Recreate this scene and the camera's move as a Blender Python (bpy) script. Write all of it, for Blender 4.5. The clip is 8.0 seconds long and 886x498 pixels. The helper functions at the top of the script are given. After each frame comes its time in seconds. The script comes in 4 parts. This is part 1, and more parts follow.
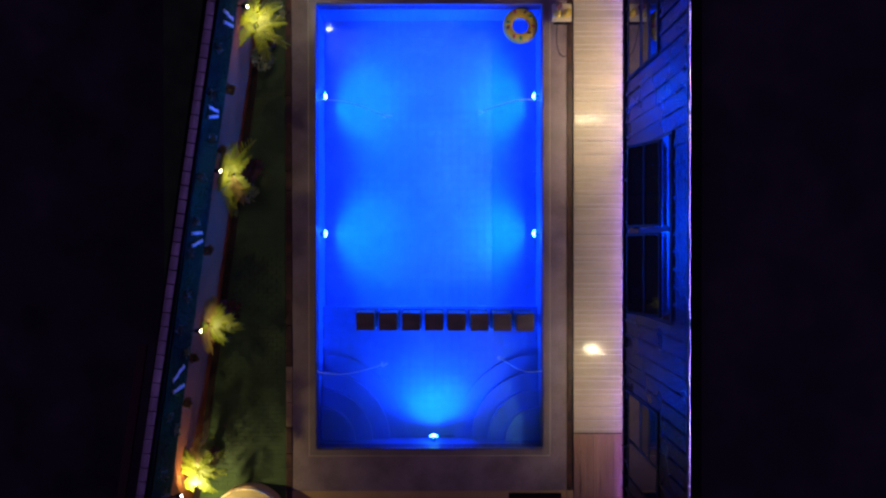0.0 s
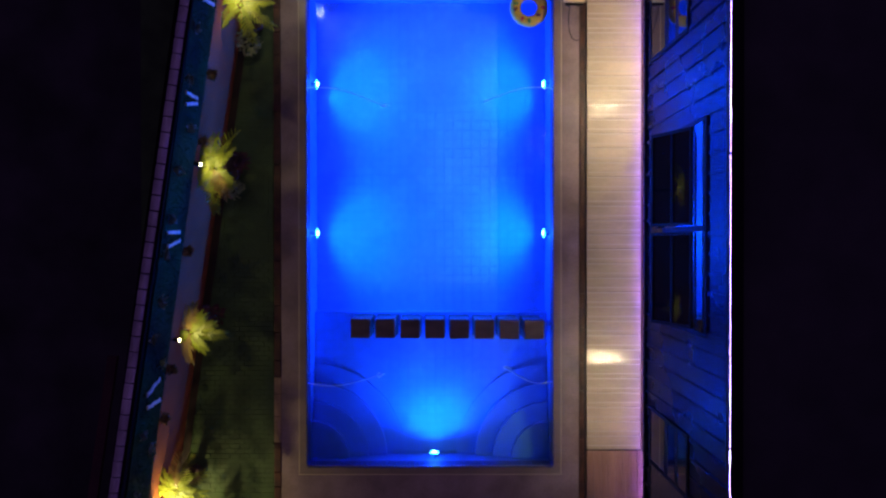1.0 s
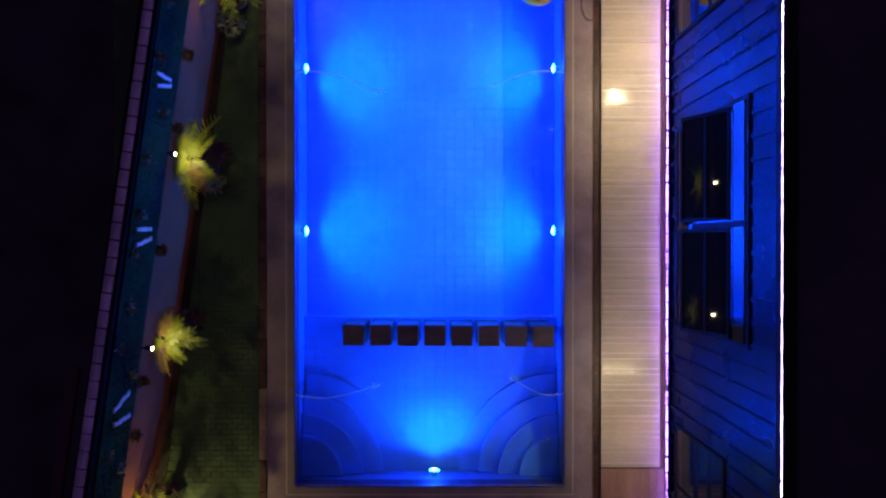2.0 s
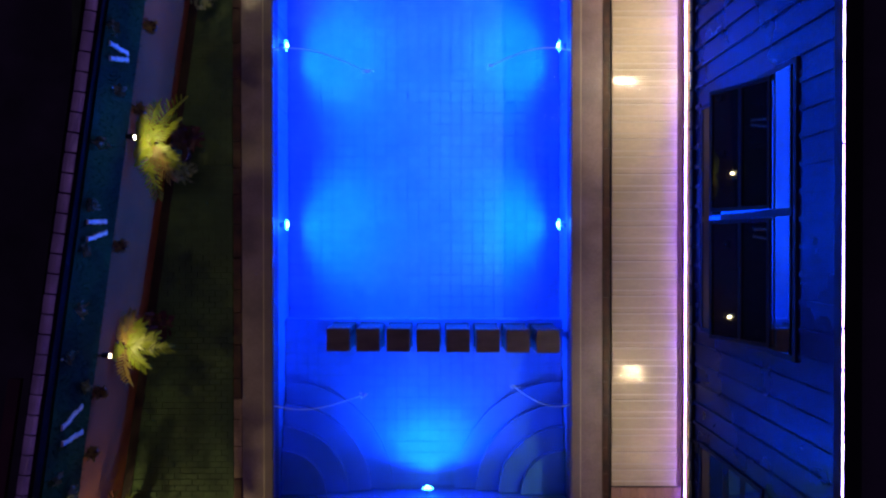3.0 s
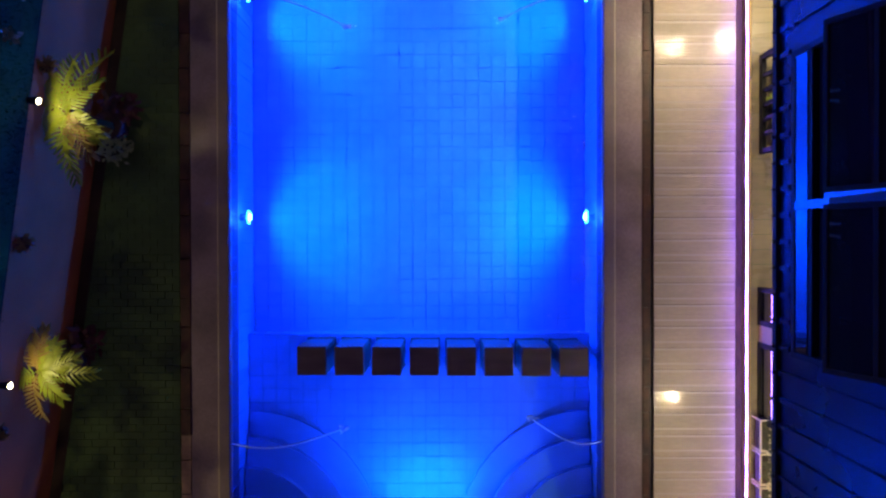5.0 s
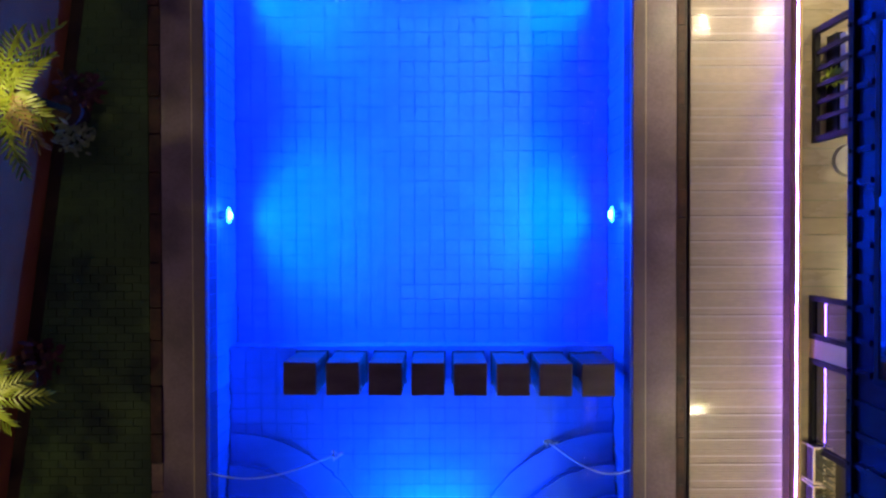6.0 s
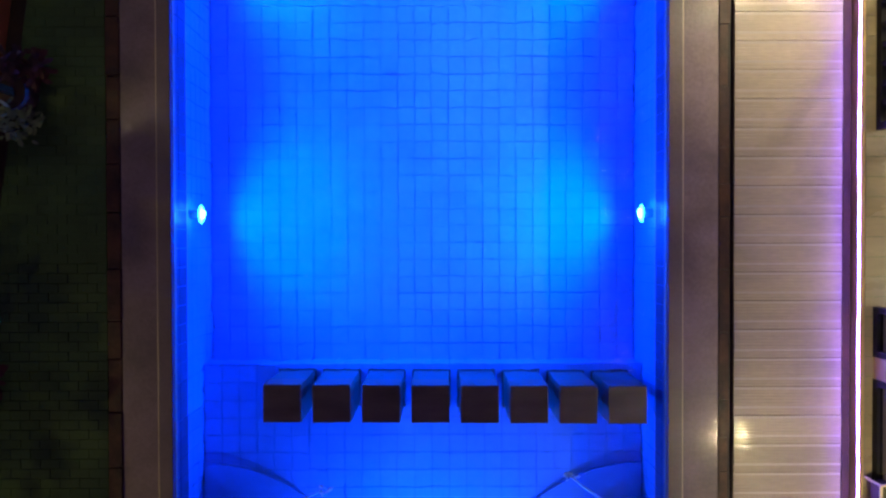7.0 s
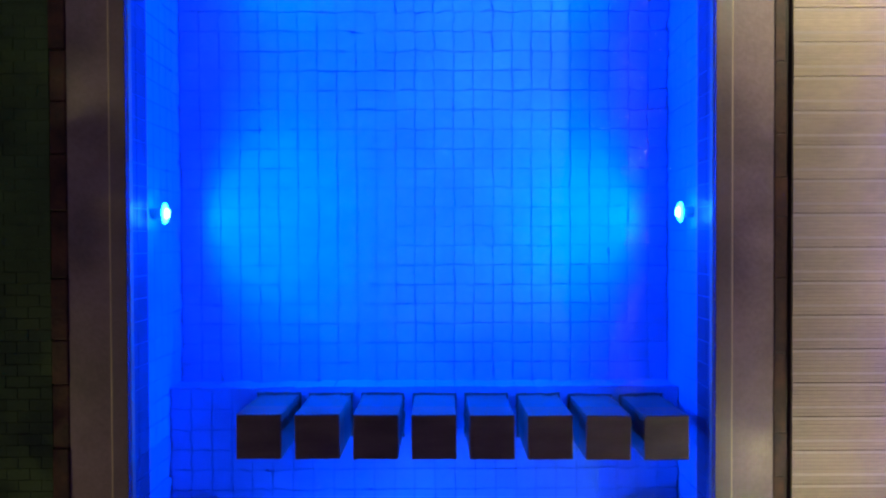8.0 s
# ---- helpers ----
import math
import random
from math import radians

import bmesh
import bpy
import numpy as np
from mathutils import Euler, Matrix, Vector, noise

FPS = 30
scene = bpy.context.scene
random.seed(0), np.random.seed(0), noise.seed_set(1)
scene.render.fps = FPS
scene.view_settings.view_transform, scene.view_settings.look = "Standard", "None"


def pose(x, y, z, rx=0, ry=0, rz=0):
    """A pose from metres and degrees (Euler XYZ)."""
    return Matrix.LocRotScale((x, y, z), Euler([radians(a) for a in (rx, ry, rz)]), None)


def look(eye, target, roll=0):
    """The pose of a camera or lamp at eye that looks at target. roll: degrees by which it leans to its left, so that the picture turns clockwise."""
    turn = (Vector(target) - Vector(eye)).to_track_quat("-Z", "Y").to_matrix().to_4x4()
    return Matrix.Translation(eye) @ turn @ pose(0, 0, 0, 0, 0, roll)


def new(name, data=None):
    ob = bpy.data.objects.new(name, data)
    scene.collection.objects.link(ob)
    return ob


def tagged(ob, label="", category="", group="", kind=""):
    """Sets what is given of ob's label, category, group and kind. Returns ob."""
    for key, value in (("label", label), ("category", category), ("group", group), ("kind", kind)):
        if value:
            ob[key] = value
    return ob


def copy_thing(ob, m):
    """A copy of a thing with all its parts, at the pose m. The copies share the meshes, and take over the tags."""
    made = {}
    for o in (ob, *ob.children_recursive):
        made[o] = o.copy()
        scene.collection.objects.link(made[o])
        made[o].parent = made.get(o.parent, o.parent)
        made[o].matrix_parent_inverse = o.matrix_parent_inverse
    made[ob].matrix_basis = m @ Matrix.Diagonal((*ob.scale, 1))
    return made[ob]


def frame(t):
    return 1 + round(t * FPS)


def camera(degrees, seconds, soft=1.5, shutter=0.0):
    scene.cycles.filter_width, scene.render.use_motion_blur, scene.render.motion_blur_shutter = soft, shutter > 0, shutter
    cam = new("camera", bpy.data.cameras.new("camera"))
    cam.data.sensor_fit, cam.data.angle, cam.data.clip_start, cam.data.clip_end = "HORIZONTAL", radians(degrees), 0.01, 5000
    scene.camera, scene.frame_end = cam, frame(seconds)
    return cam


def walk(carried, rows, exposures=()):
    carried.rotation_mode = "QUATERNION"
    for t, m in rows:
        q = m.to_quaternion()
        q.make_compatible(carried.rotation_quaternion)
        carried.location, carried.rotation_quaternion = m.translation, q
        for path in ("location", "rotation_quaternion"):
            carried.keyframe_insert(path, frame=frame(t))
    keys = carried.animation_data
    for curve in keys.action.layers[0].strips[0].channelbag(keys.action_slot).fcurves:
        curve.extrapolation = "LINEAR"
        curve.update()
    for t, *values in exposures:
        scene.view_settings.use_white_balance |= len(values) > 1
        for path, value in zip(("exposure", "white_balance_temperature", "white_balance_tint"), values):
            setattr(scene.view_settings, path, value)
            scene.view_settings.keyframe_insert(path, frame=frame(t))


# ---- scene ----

# ---- camera and its way down ----
cam = camera(68, 8.0, soft=2.4)
PATH = [
    (0.0, pose(0.301, 4.500, 14.541, -0.34, -0.00, -0.07)),
    (0.5, pose(0.290, 4.515, 13.973, -0.40, -0.06, -0.04)),
    (1.0, pose(0.250, 4.526, 13.382, -0.41, -0.06, -0.03)),
    (1.5, pose(0.220, 4.510, 12.812, -0.33, -0.08, -0.02)),
    (3.0, pose(0.325, 4.431, 11.061, -0.46, -0.13, -0.04)),
    (3.5, pose(0.396, 4.379, 10.487, -0.35, -0.08, -0.04)),
    (4.0, pose(0.397, 4.365, 9.938, -0.30, -0.08, -0.06)),
    (4.5, pose(0.380, 4.370, 9.389, -0.34, -0.06, -0.11)),
    (6.0, pose(0.271, 4.450, 7.745, -0.78, -0.07, -0.14)),
    (6.5, pose(0.234, 4.465, 7.207, -0.76, -0.16, -0.16)),
    (7.0, pose(0.204, 4.478, 6.677, -0.77, -0.22, -0.16)),
    (7.5, pose(0.186, 4.482, 6.159, -0.74, -0.24, -0.17)),
    (8.0, pose(0.150, 4.515, 5.643, -0.82, -0.31, -0.20)),
]
walk(cam, PATH, [(0.0, 0.0, 6500, 10), (4.5, 0.0, 6500, 9), (6.0, 0.0, 6500, 6), (7.0, 0.0, 6500, 2), (8.0, 0.0, 6500, -4)])

# ---- light: night sky, underwater lamps, garden spots, soffit downlights ----
night = bpy.data.worlds.new("night")
night.use_nodes = True
scene.world = night
night.node_tree.nodes["Background"].inputs[0].default_value = (0.034, 0.018, 0.072, 1)
night.node_tree.nodes["Background"].inputs[1].default_value = 0.75

POOL_BLUE = (0.0005, 0.086, 1.0)
WARM = (1.0, 0.83, 0.49)
WATER_Z = -0.36
DEEP_Z, SHALLOW_Z = -1.41, -1.00
LAMP_Z = -0.48
POOL_LAMPS = [(-2.40, 4.765, 0), (2.40, 4.765, 180), (-2.40, 7.89, 0), (2.40, 7.89, 180), (0.08, 0.12, 90)]
# the last two are unseen fill lamps, added to brighten the deck's middle
DOWNLIGHTS = [(3.94, 1.76, 60), (4.30, 1.76, 105), (5.24, 1.76, 120), (3.94, 7.80, 75), (4.27, 7.75, 160), (5.24, 7.83, 130), (6.80, 3.90, 260), (6.80, 5.70, 260)]
SOFFIT_Z = 2.50


def lamp(name, kind, place, target, power, colour, size=0.05, angle=120, blend=0.8):
    data = bpy.data.lights.new(name, kind)
    data.energy, data.color = power, colour
    data.shadow_soft_size = size
    if kind == "SPOT":
        data.spot_size, data.spot_blend = radians(angle), blend
    ob = new(name, data)
    ob.matrix_world = look(place, target)
    return ob


for px, py, turn in POOL_LAMPS:
    dx, dy = math.cos(radians(turn)), math.sin(radians(turn))
    lamp("underwater_light", "SPOT", (px + 0.10 * dx, py + 0.10 * dy, LAMP_Z), (px + 2 * dx, py + 2 * dy, LAMP_Z - (0.50 if turn != 90 else 0.15)),
         1250 if turn != 90 else 1250, POOL_BLUE, 0.08, 158, 1.0)
for px, py, power in DOWNLIGHTS:
    lamp("downlight_beam", "SPOT", (px, py, SOFFIT_Z - 0.05), (px - 0.25, py, 0), power, WARM, 0.03 if px < 6 else 0.4, 126 if px < 6 else 122, 0.6)


def fence_x(y):
    return -5.11 + 0.142 * y


def panel_x(y):
    return -5.02 + 0.140 * y


def cap_x(y):
    return -5.00 + 0.148 * y


# x, y, z of the garden spots along the fence, and where they shine
SPOTS = [(-3.60, 9.20, 1.60), (-4.13, 5.97, 1.62), (-4.60, 2.80, 1.42), (-5.04, -0.55, 1.32)]
for sx, sy, sz in SPOTS:
    mid = 1 < sy < 8
    lamp("garden_spot_beam", "SPOT", (sx + 0.10, sy - 0.02, sz - 0.03), (sx + 0.6, sy - (0.05 if mid else -0.25 if sy < 0 else 0.35), sz - (0.34 if mid else 0.5)),
         11 if mid else 24 if sy > 0 else 90, (1.0, 0.80, 0.34), 0.028, 172, 0.3)


# ---- materials ----
def material(name, base, rough=0.6, metal=0.0, spread=0.25, grain=8.0, bump=0.15, fine=90.0, second=None, coat=0.0, per_piece=0.0,
             stretch=(1, 1, 1), spec=0.5, sparkle=0.3):
    """A surface with stains at a large and a fine scale, and a fine relief."""
    m = bpy.data.materials.new(name)
    m.use_nodes = True
    nt, n = m.node_tree, m.node_tree.nodes
    b = n["Principled BSDF"]
    coord, mapping = n.new("ShaderNodeTexCoord"), n.new("ShaderNodeMapping")
    mapping.inputs["Scale"].default_value = stretch
    geo = n.new("ShaderNodeNewGeometry")
    nt.links.new(geo.outputs["Position"], mapping.inputs["Vector"])
    big, small = n.new("ShaderNodeTexNoise"), n.new("ShaderNodeTexNoise")
    big.inputs["Scale"].default_value, big.inputs["Detail"].default_value = grain * 0.25, 6
    small.inputs["Scale"].default_value, small.inputs["Detail"].default_value = fine, 4
    for t in (big, small):
        nt.links.new(mapping.outputs[0], t.inputs["Vector"])
    ramp = n.new("ShaderNodeValToRGB")
    second = second or tuple(c * (1 - 1.6 * spread) for c in base)
    ramp.color_ramp.elements[0].position, ramp.color_ramp.elements[1].position = 0.33, 0.66
    ramp.color_ramp.elements[0].color, ramp.color_ramp.elements[1].color = (*second, 1), (*base, 1)
    nt.links.new(big.outputs["Fac"], ramp.inputs["Fac"])
    hsv = n.new("ShaderNodeHueSaturation")
    nt.links.new(ramp.outputs[0], hsv.inputs["Color"])
    scale = n.new("ShaderNodeMath")
    scale.operation = "MULTIPLY_ADD"
    nt.links.new(small.outputs["Fac"], scale.inputs[0])
    scale.inputs[1].default_value, scale.inputs[2].default_value = spread * 1.6, 1 - spread * 0.8
    last = scale
    if per_piece:
        info, more = n.new("ShaderNodeObjectInfo"), n.new("ShaderNodeMath")
        more.operation = "MULTIPLY_ADD"
        isl, add = n.new("ShaderNodeNewGeometry"), n.new("ShaderNodeMath")
        add.operation = "ADD"
        nt.links.new(info.outputs["Random"], add.inputs[0])
        nt.links.new(isl.outputs["Random Per Island"], add.inputs[1])
        frac = n.new("ShaderNodeMath")
        frac.operation = "FRACT"
        nt.links.new(add.outputs[0], frac.inputs[0])
        nt.links.new(frac.outputs[0], more.inputs[0])
        more.inputs[1].default_value = per_piece
        sub = n.new("ShaderNodeMath")
        sub.operation = "SUBTRACT"
        nt.links.new(scale.outputs[0], sub.inputs[0])
        sub.inputs[1].default_value = per_piece / 2
        nt.links.new(sub.outputs[0], more.inputs[2])
        last = more
    nt.links.new(last.outputs[0], hsv.inputs["Value"])
    nt.links.new(hsv.outputs[0], b.inputs["Base Color"])
    rr = n.new("ShaderNodeMath")
    rr.operation = "MULTIPLY_ADD"
    nt.links.new(big.outputs["Fac"], rr.inputs[0])
    rr.inputs[1].default_value, rr.inputs[2].default_value = 0.35 * rough, 0.82 * rough
    nt.links.new(rr.outputs[0], b.inputs["Roughness"])
    b.inputs["Metallic"].default_value = metal
    b.inputs["Coat Weight"].default_value = coat
    b.inputs["Coat Roughness"].default_value = 0.04
    b.inputs["Specular IOR Level"].default_value = spec
    if coat:
        wet, wb = n.new("ShaderNodeTexNoise"), n.new("ShaderNodeBump")
        wet.inputs["Scale"].default_value, wet.inputs["Detail"].default_value, wet.inputs["Distortion"].default_value = 40, 2, 1.2
        nt.links.new(geo.outputs["Position"], wet.inputs["Vector"])
        wb.inputs["Strength"].default_value, wb.inputs["Distance"].default_value = sparkle, 0.010
        nt.links.new(wet.outputs["Fac"], wb.inputs["Height"])
        nt.links.new(wb.outputs[0], b.inputs["Coat Normal"])
    if bump:
        bp = n.new("ShaderNodeBump")
        bp.inputs["Strength"].default_value, bp.inputs["Distance"].default_value = bump, 0.01
        nt.links.new(small.outputs["Fac"], bp.inputs["Height"])
        nt.links.new(bp.outputs[0], b.inputs["Normal"])
    return m


def glow(name, colour, strength):
    m = bpy.data.materials.new(name)
    m.use_nodes = True
    b = m.node_tree.nodes["Principled BSDF"]
    b.inputs["Base Color"].default_value = (0.6, 0.6, 0.6, 1)
    b.inputs["Emission Color"].default_value = (*colour, 1)
    b.inputs["Emission Strength"].default_value = strength
    return m


def leaf_material(name, base, second, rough=0.45):
    m = material(name, base, rough, spread=0.2, second=second, grain=14, bump=0.05, fine=60)
    b = m.node_tree.nodes["Principled BSDF"]
    b.inputs["Transmission Weight"].default_value = 0.0
    return m


def water_material():
    m = bpy.data.materials.new("pool_water")
    m.use_nodes = True
    nt, n = m.node_tree, m.node_tree.nodes
    b = n["Principled BSDF"]
    b.inputs["Base Color"].default_value = (0.22, 0.88, 1, 1)
    b.inputs["Roughness"].default_value = 0.0
    b.inputs["IOR"].default_value = 1.33
    b.inputs["Transmission Weight"].default_value = 1.0
    geo = n.new("ShaderNodeNewGeometry")
    last = None
    for size, strength, far, dist in ((1.8, 0.22, 0.05, 1.0), (9.0, 0.24, 0.012, 0.8)):
        t, bp = n.new("ShaderNodeTexNoise"), n.new("ShaderNodeBump")
        t.inputs["Scale"].default_value, t.inputs["Detail"].default_value, t.inputs["Distortion"].default_value = size, 2, dist
        nt.links.new(geo.outputs["Position"], t.inputs["Vector"])
        bp.inputs["Strength"].default_value, bp.inputs["Distance"].default_value = strength, far
        nt.links.new(t.outputs["Fac"], bp.inputs["Height"])
        if last:
            nt.links.new(last.outputs[0], bp.inputs["Normal"])
        last = bp
    nt.links.new(last.outputs[0], b.inputs["Normal"])
    return m


def tinted_glass(name="dark_reflective_glass", ior=2.7):
    """Dark reflective glazing."""
    m = bpy.data.materials.new(name)
    m.use_nodes = True
    b = m.node_tree.nodes["Principled BSDF"]
    b.inputs["Base Color"].default_value = (0.010, 0.010, 0.014, 1)
    b.inputs["Roughness"].default_value = 0.025
    b.inputs["IOR"].default_value = ior
    return m


M = {
    "coping": material("wet_brown_stone", (0.37, 0.27, 0.26), 0.50, spread=0.3, grain=5, bump=0.4, fine=26, coat=0.5, sparkle=0.20),
    "nosing": material("pale_stone_nosing", (0.33, 0.26, 0.22), 0.32, spread=0.2, grain=5, bump=0.2, fine=30),
    "rustic": material("rustic_brown_stone", (0.10, 0.038, 0.024), 0.55, spread=0.4, grain=14, bump=0.6, fine=22, second=(0.03, 0.014, 0.012)),
    "pale_edge": material("worn_tan_stone", (0.50, 0.34, 0.20), 0.6, spread=0.3, grain=12, bump=0.4, fine=24),
    "drain": material("dark_drain_stone", (0.035, 0.018, 0.016), 0.5, spread=0.4, grain=12, bump=0.4, fine=30),
    # the fine mottling in this colour stands in for ripple light on the tiles
    "pool_tile": material("blue_pool_tile", (0.20, 0.34, 0.72), 0.35, spread=0.13, grain=4, bump=0.08, fine=9, per_piece=0.08),
    "grout": material("dark_pool_grout", (0.19, 0.32, 0.69), 0.8, spread=0.1, grain=3.0, bump=0.1, second=(0.08, 0.135, 0.33)),
    # pool tile darkened: weak light above the water is put into its colour
    "waterline": material("dimmed_waterline_tile", (0.05, 0.075, 0.20), 0.35, spread=0.15, grain=4, bump=0.08, fine=9, per_piece=0.1),
    "deck": material("grooved_tan_deck_board", (0.56, 0.465, 0.33), 0.50, spread=0.19, grain=7, bump=0.16, fine=30, per_piece=0.12, stretch=(0.35, 1, 1), coat=0.8, sparkle=0.09),
    "deck_pale": material("pale_deck_ridge", (0.62, 0.54, 0.43), 0.42, spread=0.12, grain=5, bump=0.1, fine=30, stretch=(0.35, 1, 1), coat=0.8, sparkle=0.09),
    "deck_south": material("red_brown_deck_board", (0.42, 0.24, 0.17), 0.42, spread=0.25, grain=6, bump=0.14, fine=26, per_piece=0.15, stretch=(1, 0.35, 1)),
    "terrace": material("tan_wood_look_floor", (0.34, 0.27, 0.16), 0.28, coat=0.5, sparkle=0.2, spread=0.2, grain=6, bump=0.1, fine=22, per_piece=0.14, stretch=(0.3, 1, 1)),
    "green": material("green_paver", (0.064, 0.122, 0.042), 0.7, spread=0.3, grain=4, bump=0.4, fine=40, per_piece=0.12),
    "soil": material("dark_joint_sand", (0.11, 0.20, 0.065), 0.9, spread=0.3, grain=8, bump=0.4),
    "ground": material("dark_bare_ground", (0.10, 0.09, 0.09), 0.95, spread=0.4, grain=3, bump=0.4),
    "plaster": material("mauve_brown_plaster", (0.30, 0.10, 0.032), 0.9, spread=0.2, grain=4, bump=0.2, fine=50, spec=0.08),
    "turf": material("blue_green_wall_turf", (0.020, 0.062, 0.012), 0.9, spread=0.35, grain=5, bump=0.8, fine=70, second=(0.008, 0.018, 0.007), spec=0.08),
    # near black: the shade under the cap's overhang, put into the colour
    "cap_shade": material("near_black_shaded_wall", (0.012, 0.007, 0.006), 0.9, spread=0.3, grain=6, bump=0.2, spec=0.1),
    "neighbour": material("dark_red_roof_sheet", (0.12, 0.03, 0.035), 0.6, spread=0.3, grain=6, bump=0.2),
    "cap": material("grey_coping_tile", (0.80, 0.70, 0.74), 0.55, spread=0.25, grain=8, bump=0.2, fine=40, per_piece=0.2),
    "cladding": material("dark_ribbed_metal_cladding", (0.013, 0.010, 0.016), 0.27, metal=0.1, spread=0.15, grain=4, bump=0.10, fine=9, spec=0.28),
    "black": material("black_powder_coated_metal", (0.009, 0.0085, 0.009), 0.5, spread=0.2, grain=10, bump=0.05, spec=0.15),
    "white": material("white_painted_board", (0.86, 0.72, 0.44), 0.5, spread=0.08, grain=10, bump=0.1),
    "soffit": material("pale_soffit_board", (0.62, 0.58, 0.52), 0.6, spread=0.08, grain=5, bump=0.05),
    "roof": material("dark_flat_roof_membrane", (0.10, 0.09, 0.09), 0.9, spread=0.3, grain=4, bump=0.2),
    "tan": material("tan_painted_render", (0.58, 0.38, 0.17), 0.7, spread=0.12, grain=6, bump=0.1),
    "stool": material("brown_sandstone_stool", (0.15, 0.115, 0.11), 0.45, spread=0.22, grain=9, bump=0.2, fine=35, stretch=(1, 3, 1), per_piece=0.14),
    "palm": leaf_material("yellow_green_palm_frond", (0.30, 0.36, 0.022), (0.15, 0.20, 0.016)),
    "palm_dry": leaf_material("tawny_palm_frond", (0.30, 0.20, 0.05), (0.15, 0.11, 0.03)),
    "leaf": leaf_material("small_grey_green_leaf", (0.26, 0.30, 0.15), (0.14, 0.17, 0.08)),
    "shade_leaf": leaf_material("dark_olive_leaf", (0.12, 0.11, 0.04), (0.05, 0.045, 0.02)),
    "red_leaf": leaf_material("dark_red_leaf", (0.10, 0.025, 0.035), (0.03, 0.012, 0.02)),
    "trunk": material("fibrous_palm_trunk", (0.05, 0.03, 0.008), 0.9, spec=0.05, spread=0.35, grain=20, bump=0.6),
    "pot": material("dark_clay_pot", (0.09, 0.05, 0.035), 0.7, spread=0.25, grain=10, bump=0.2),
    "yellow": material("yellow_vinyl", (0.78, 0.55, 0.04), 0.3, spread=0.08, grain=10, bump=0.02),
    "red": material("red_vinyl_print", (0.62, 0.07, 0.05), 0.3, spread=0.08, grain=10, bump=0.02),
    "green_print": material("green_vinyl_print", (0.10, 0.34, 0.07), 0.3, spread=0.08, grain=10, bump=0.02),
    "brown": material("brown_glazed_figure", (0.25, 0.10, 0.04), 0.35, spread=0.15, grain=10, bump=0.05),
    "cream": material("cream_seat_fabric", (0.66, 0.52, 0.27), 0.85, spread=0.1, grain=10, bump=0.3),
    "rubber": material("dark_rubber_hose", (0.06, 0.045, 0.04), 0.5, spread=0.2, grain=10, bump=0.05),
    "fan": material("grey_fan_plastic", (0.45, 0.43, 0.38), 0.4, spread=0.1, grain=10, bump=0.02),
    "interior": material("dark_room_wall", (0.10, 0.085, 0.08), 0.8, spread=0.2, grain=3, bump=0.05),
    "cushion": material("grey_beige_cushion", (0.34, 0.30, 0.25), 0.9, spread=0.2, grain=12, bump=0.3),
    "trim": material("dark_stained_trim", (0.075, 0.04, 0.015), 0.6, spread=0.3, grain=10, bump=0.2, spec=0.2),
    "jet": material("foamy_water_jet", (0.45, 0.82, 0.95), 0.3, spread=0.1, grain=20, bump=0.1),
    "water": water_material(),
    "tinted": tinted_glass(),
    "sash_glass": tinted_glass("dark_sash_glass", 1.55),
    "pool_glow": glow("lit_blue_lens", (0.10, 0.62, 1.0), 14),
    "pool_core": glow("white_lamp_core", (0.35, 0.88, 1.0), 18),
    "spot_glow": glow("lit_warm_lens", (1.0, 0.86, 0.45), 16),
    "corner_glow": glow("lit_white_lens", (1.0, 0.92, 0.75), 120),
    "led": glow("violet_led_strip", (0.22, 0.10, 1.0), 72.0),
    "eave_led": glow("violet_eave_led", (0.44, 0.25, 1.0), 26.0),
    "eave_bright": glow("bright_eave_led", (0.60, 0.44, 1.0), 40.0),
    "down_glow": glow("lit_downlight_lens", (1.0, 0.80, 0.55), 25),
}


# ---- building blocks ----
def box(bm, x0, x1, y0, y1, z0, z1, m=None):
    g = bmesh.ops.create_cube(bm, size=1)["verts"]
    at = Matrix.Translation(((x0 + x1) / 2, (y0 + y1) / 2, (z0 + z1) / 2)) @ Matrix.Diagonal((x1 - x0, y1 - y0, z1 - z0, 1))
    bmesh.ops.transform(bm, matrix=(m @ at) if m else at, verts=g)
    return g


def cyl(bm, r0, r1, a, b, n=16):
    a, b = Vector(a), Vector(b)
    d = b - a
    g = bmesh.ops.create_cone(bm, cap_ends=True, segments=n, radius1=r0, radius2=r1, depth=d.length)["verts"]
    bmesh.ops.transform(bm, matrix=Matrix.Translation((a + b) / 2) @ d.to_track_quat("Z", "Y").to_matrix().to_4x4(), verts=g)
    return g


def blob(bm, c, r, sub=2):
    g = bmesh.ops.create_icosphere(bm, subdivisions=sub, radius=1)["verts"]
    bmesh.ops.transform(bm, matrix=Matrix.Translation(c) @ Matrix.Diagonal((*r, 1)), verts=g)
    return g


def bevel(bm, width, segments=2):
    bmesh.ops.bevel(bm, geom=bm.edges[:], offset=width, segments=segments, affect="EDGES", profile=0.6)


def mesh_of(name, bm, mat, smooth=False):
    me = bpy.data.meshes.new(name)
    bmesh.ops.recalc_face_normals(bm, faces=bm.faces[:])
    bm.to_mesh(me)
    bm.free()
    if mat:
        me.materials.append(M[mat])
    if smooth:
        me.shade_smooth()
    return me


def part(name, bm, mat, parent=None, label="", smooth=False):
    ob = new(name, mesh_of(name, bm, mat, smooth))
    if parent:
        ob.parent = parent
        ob.matrix_parent_inverse = parent.matrix_basis.inverted()
    if label:
        ob["label"] = label
    return ob


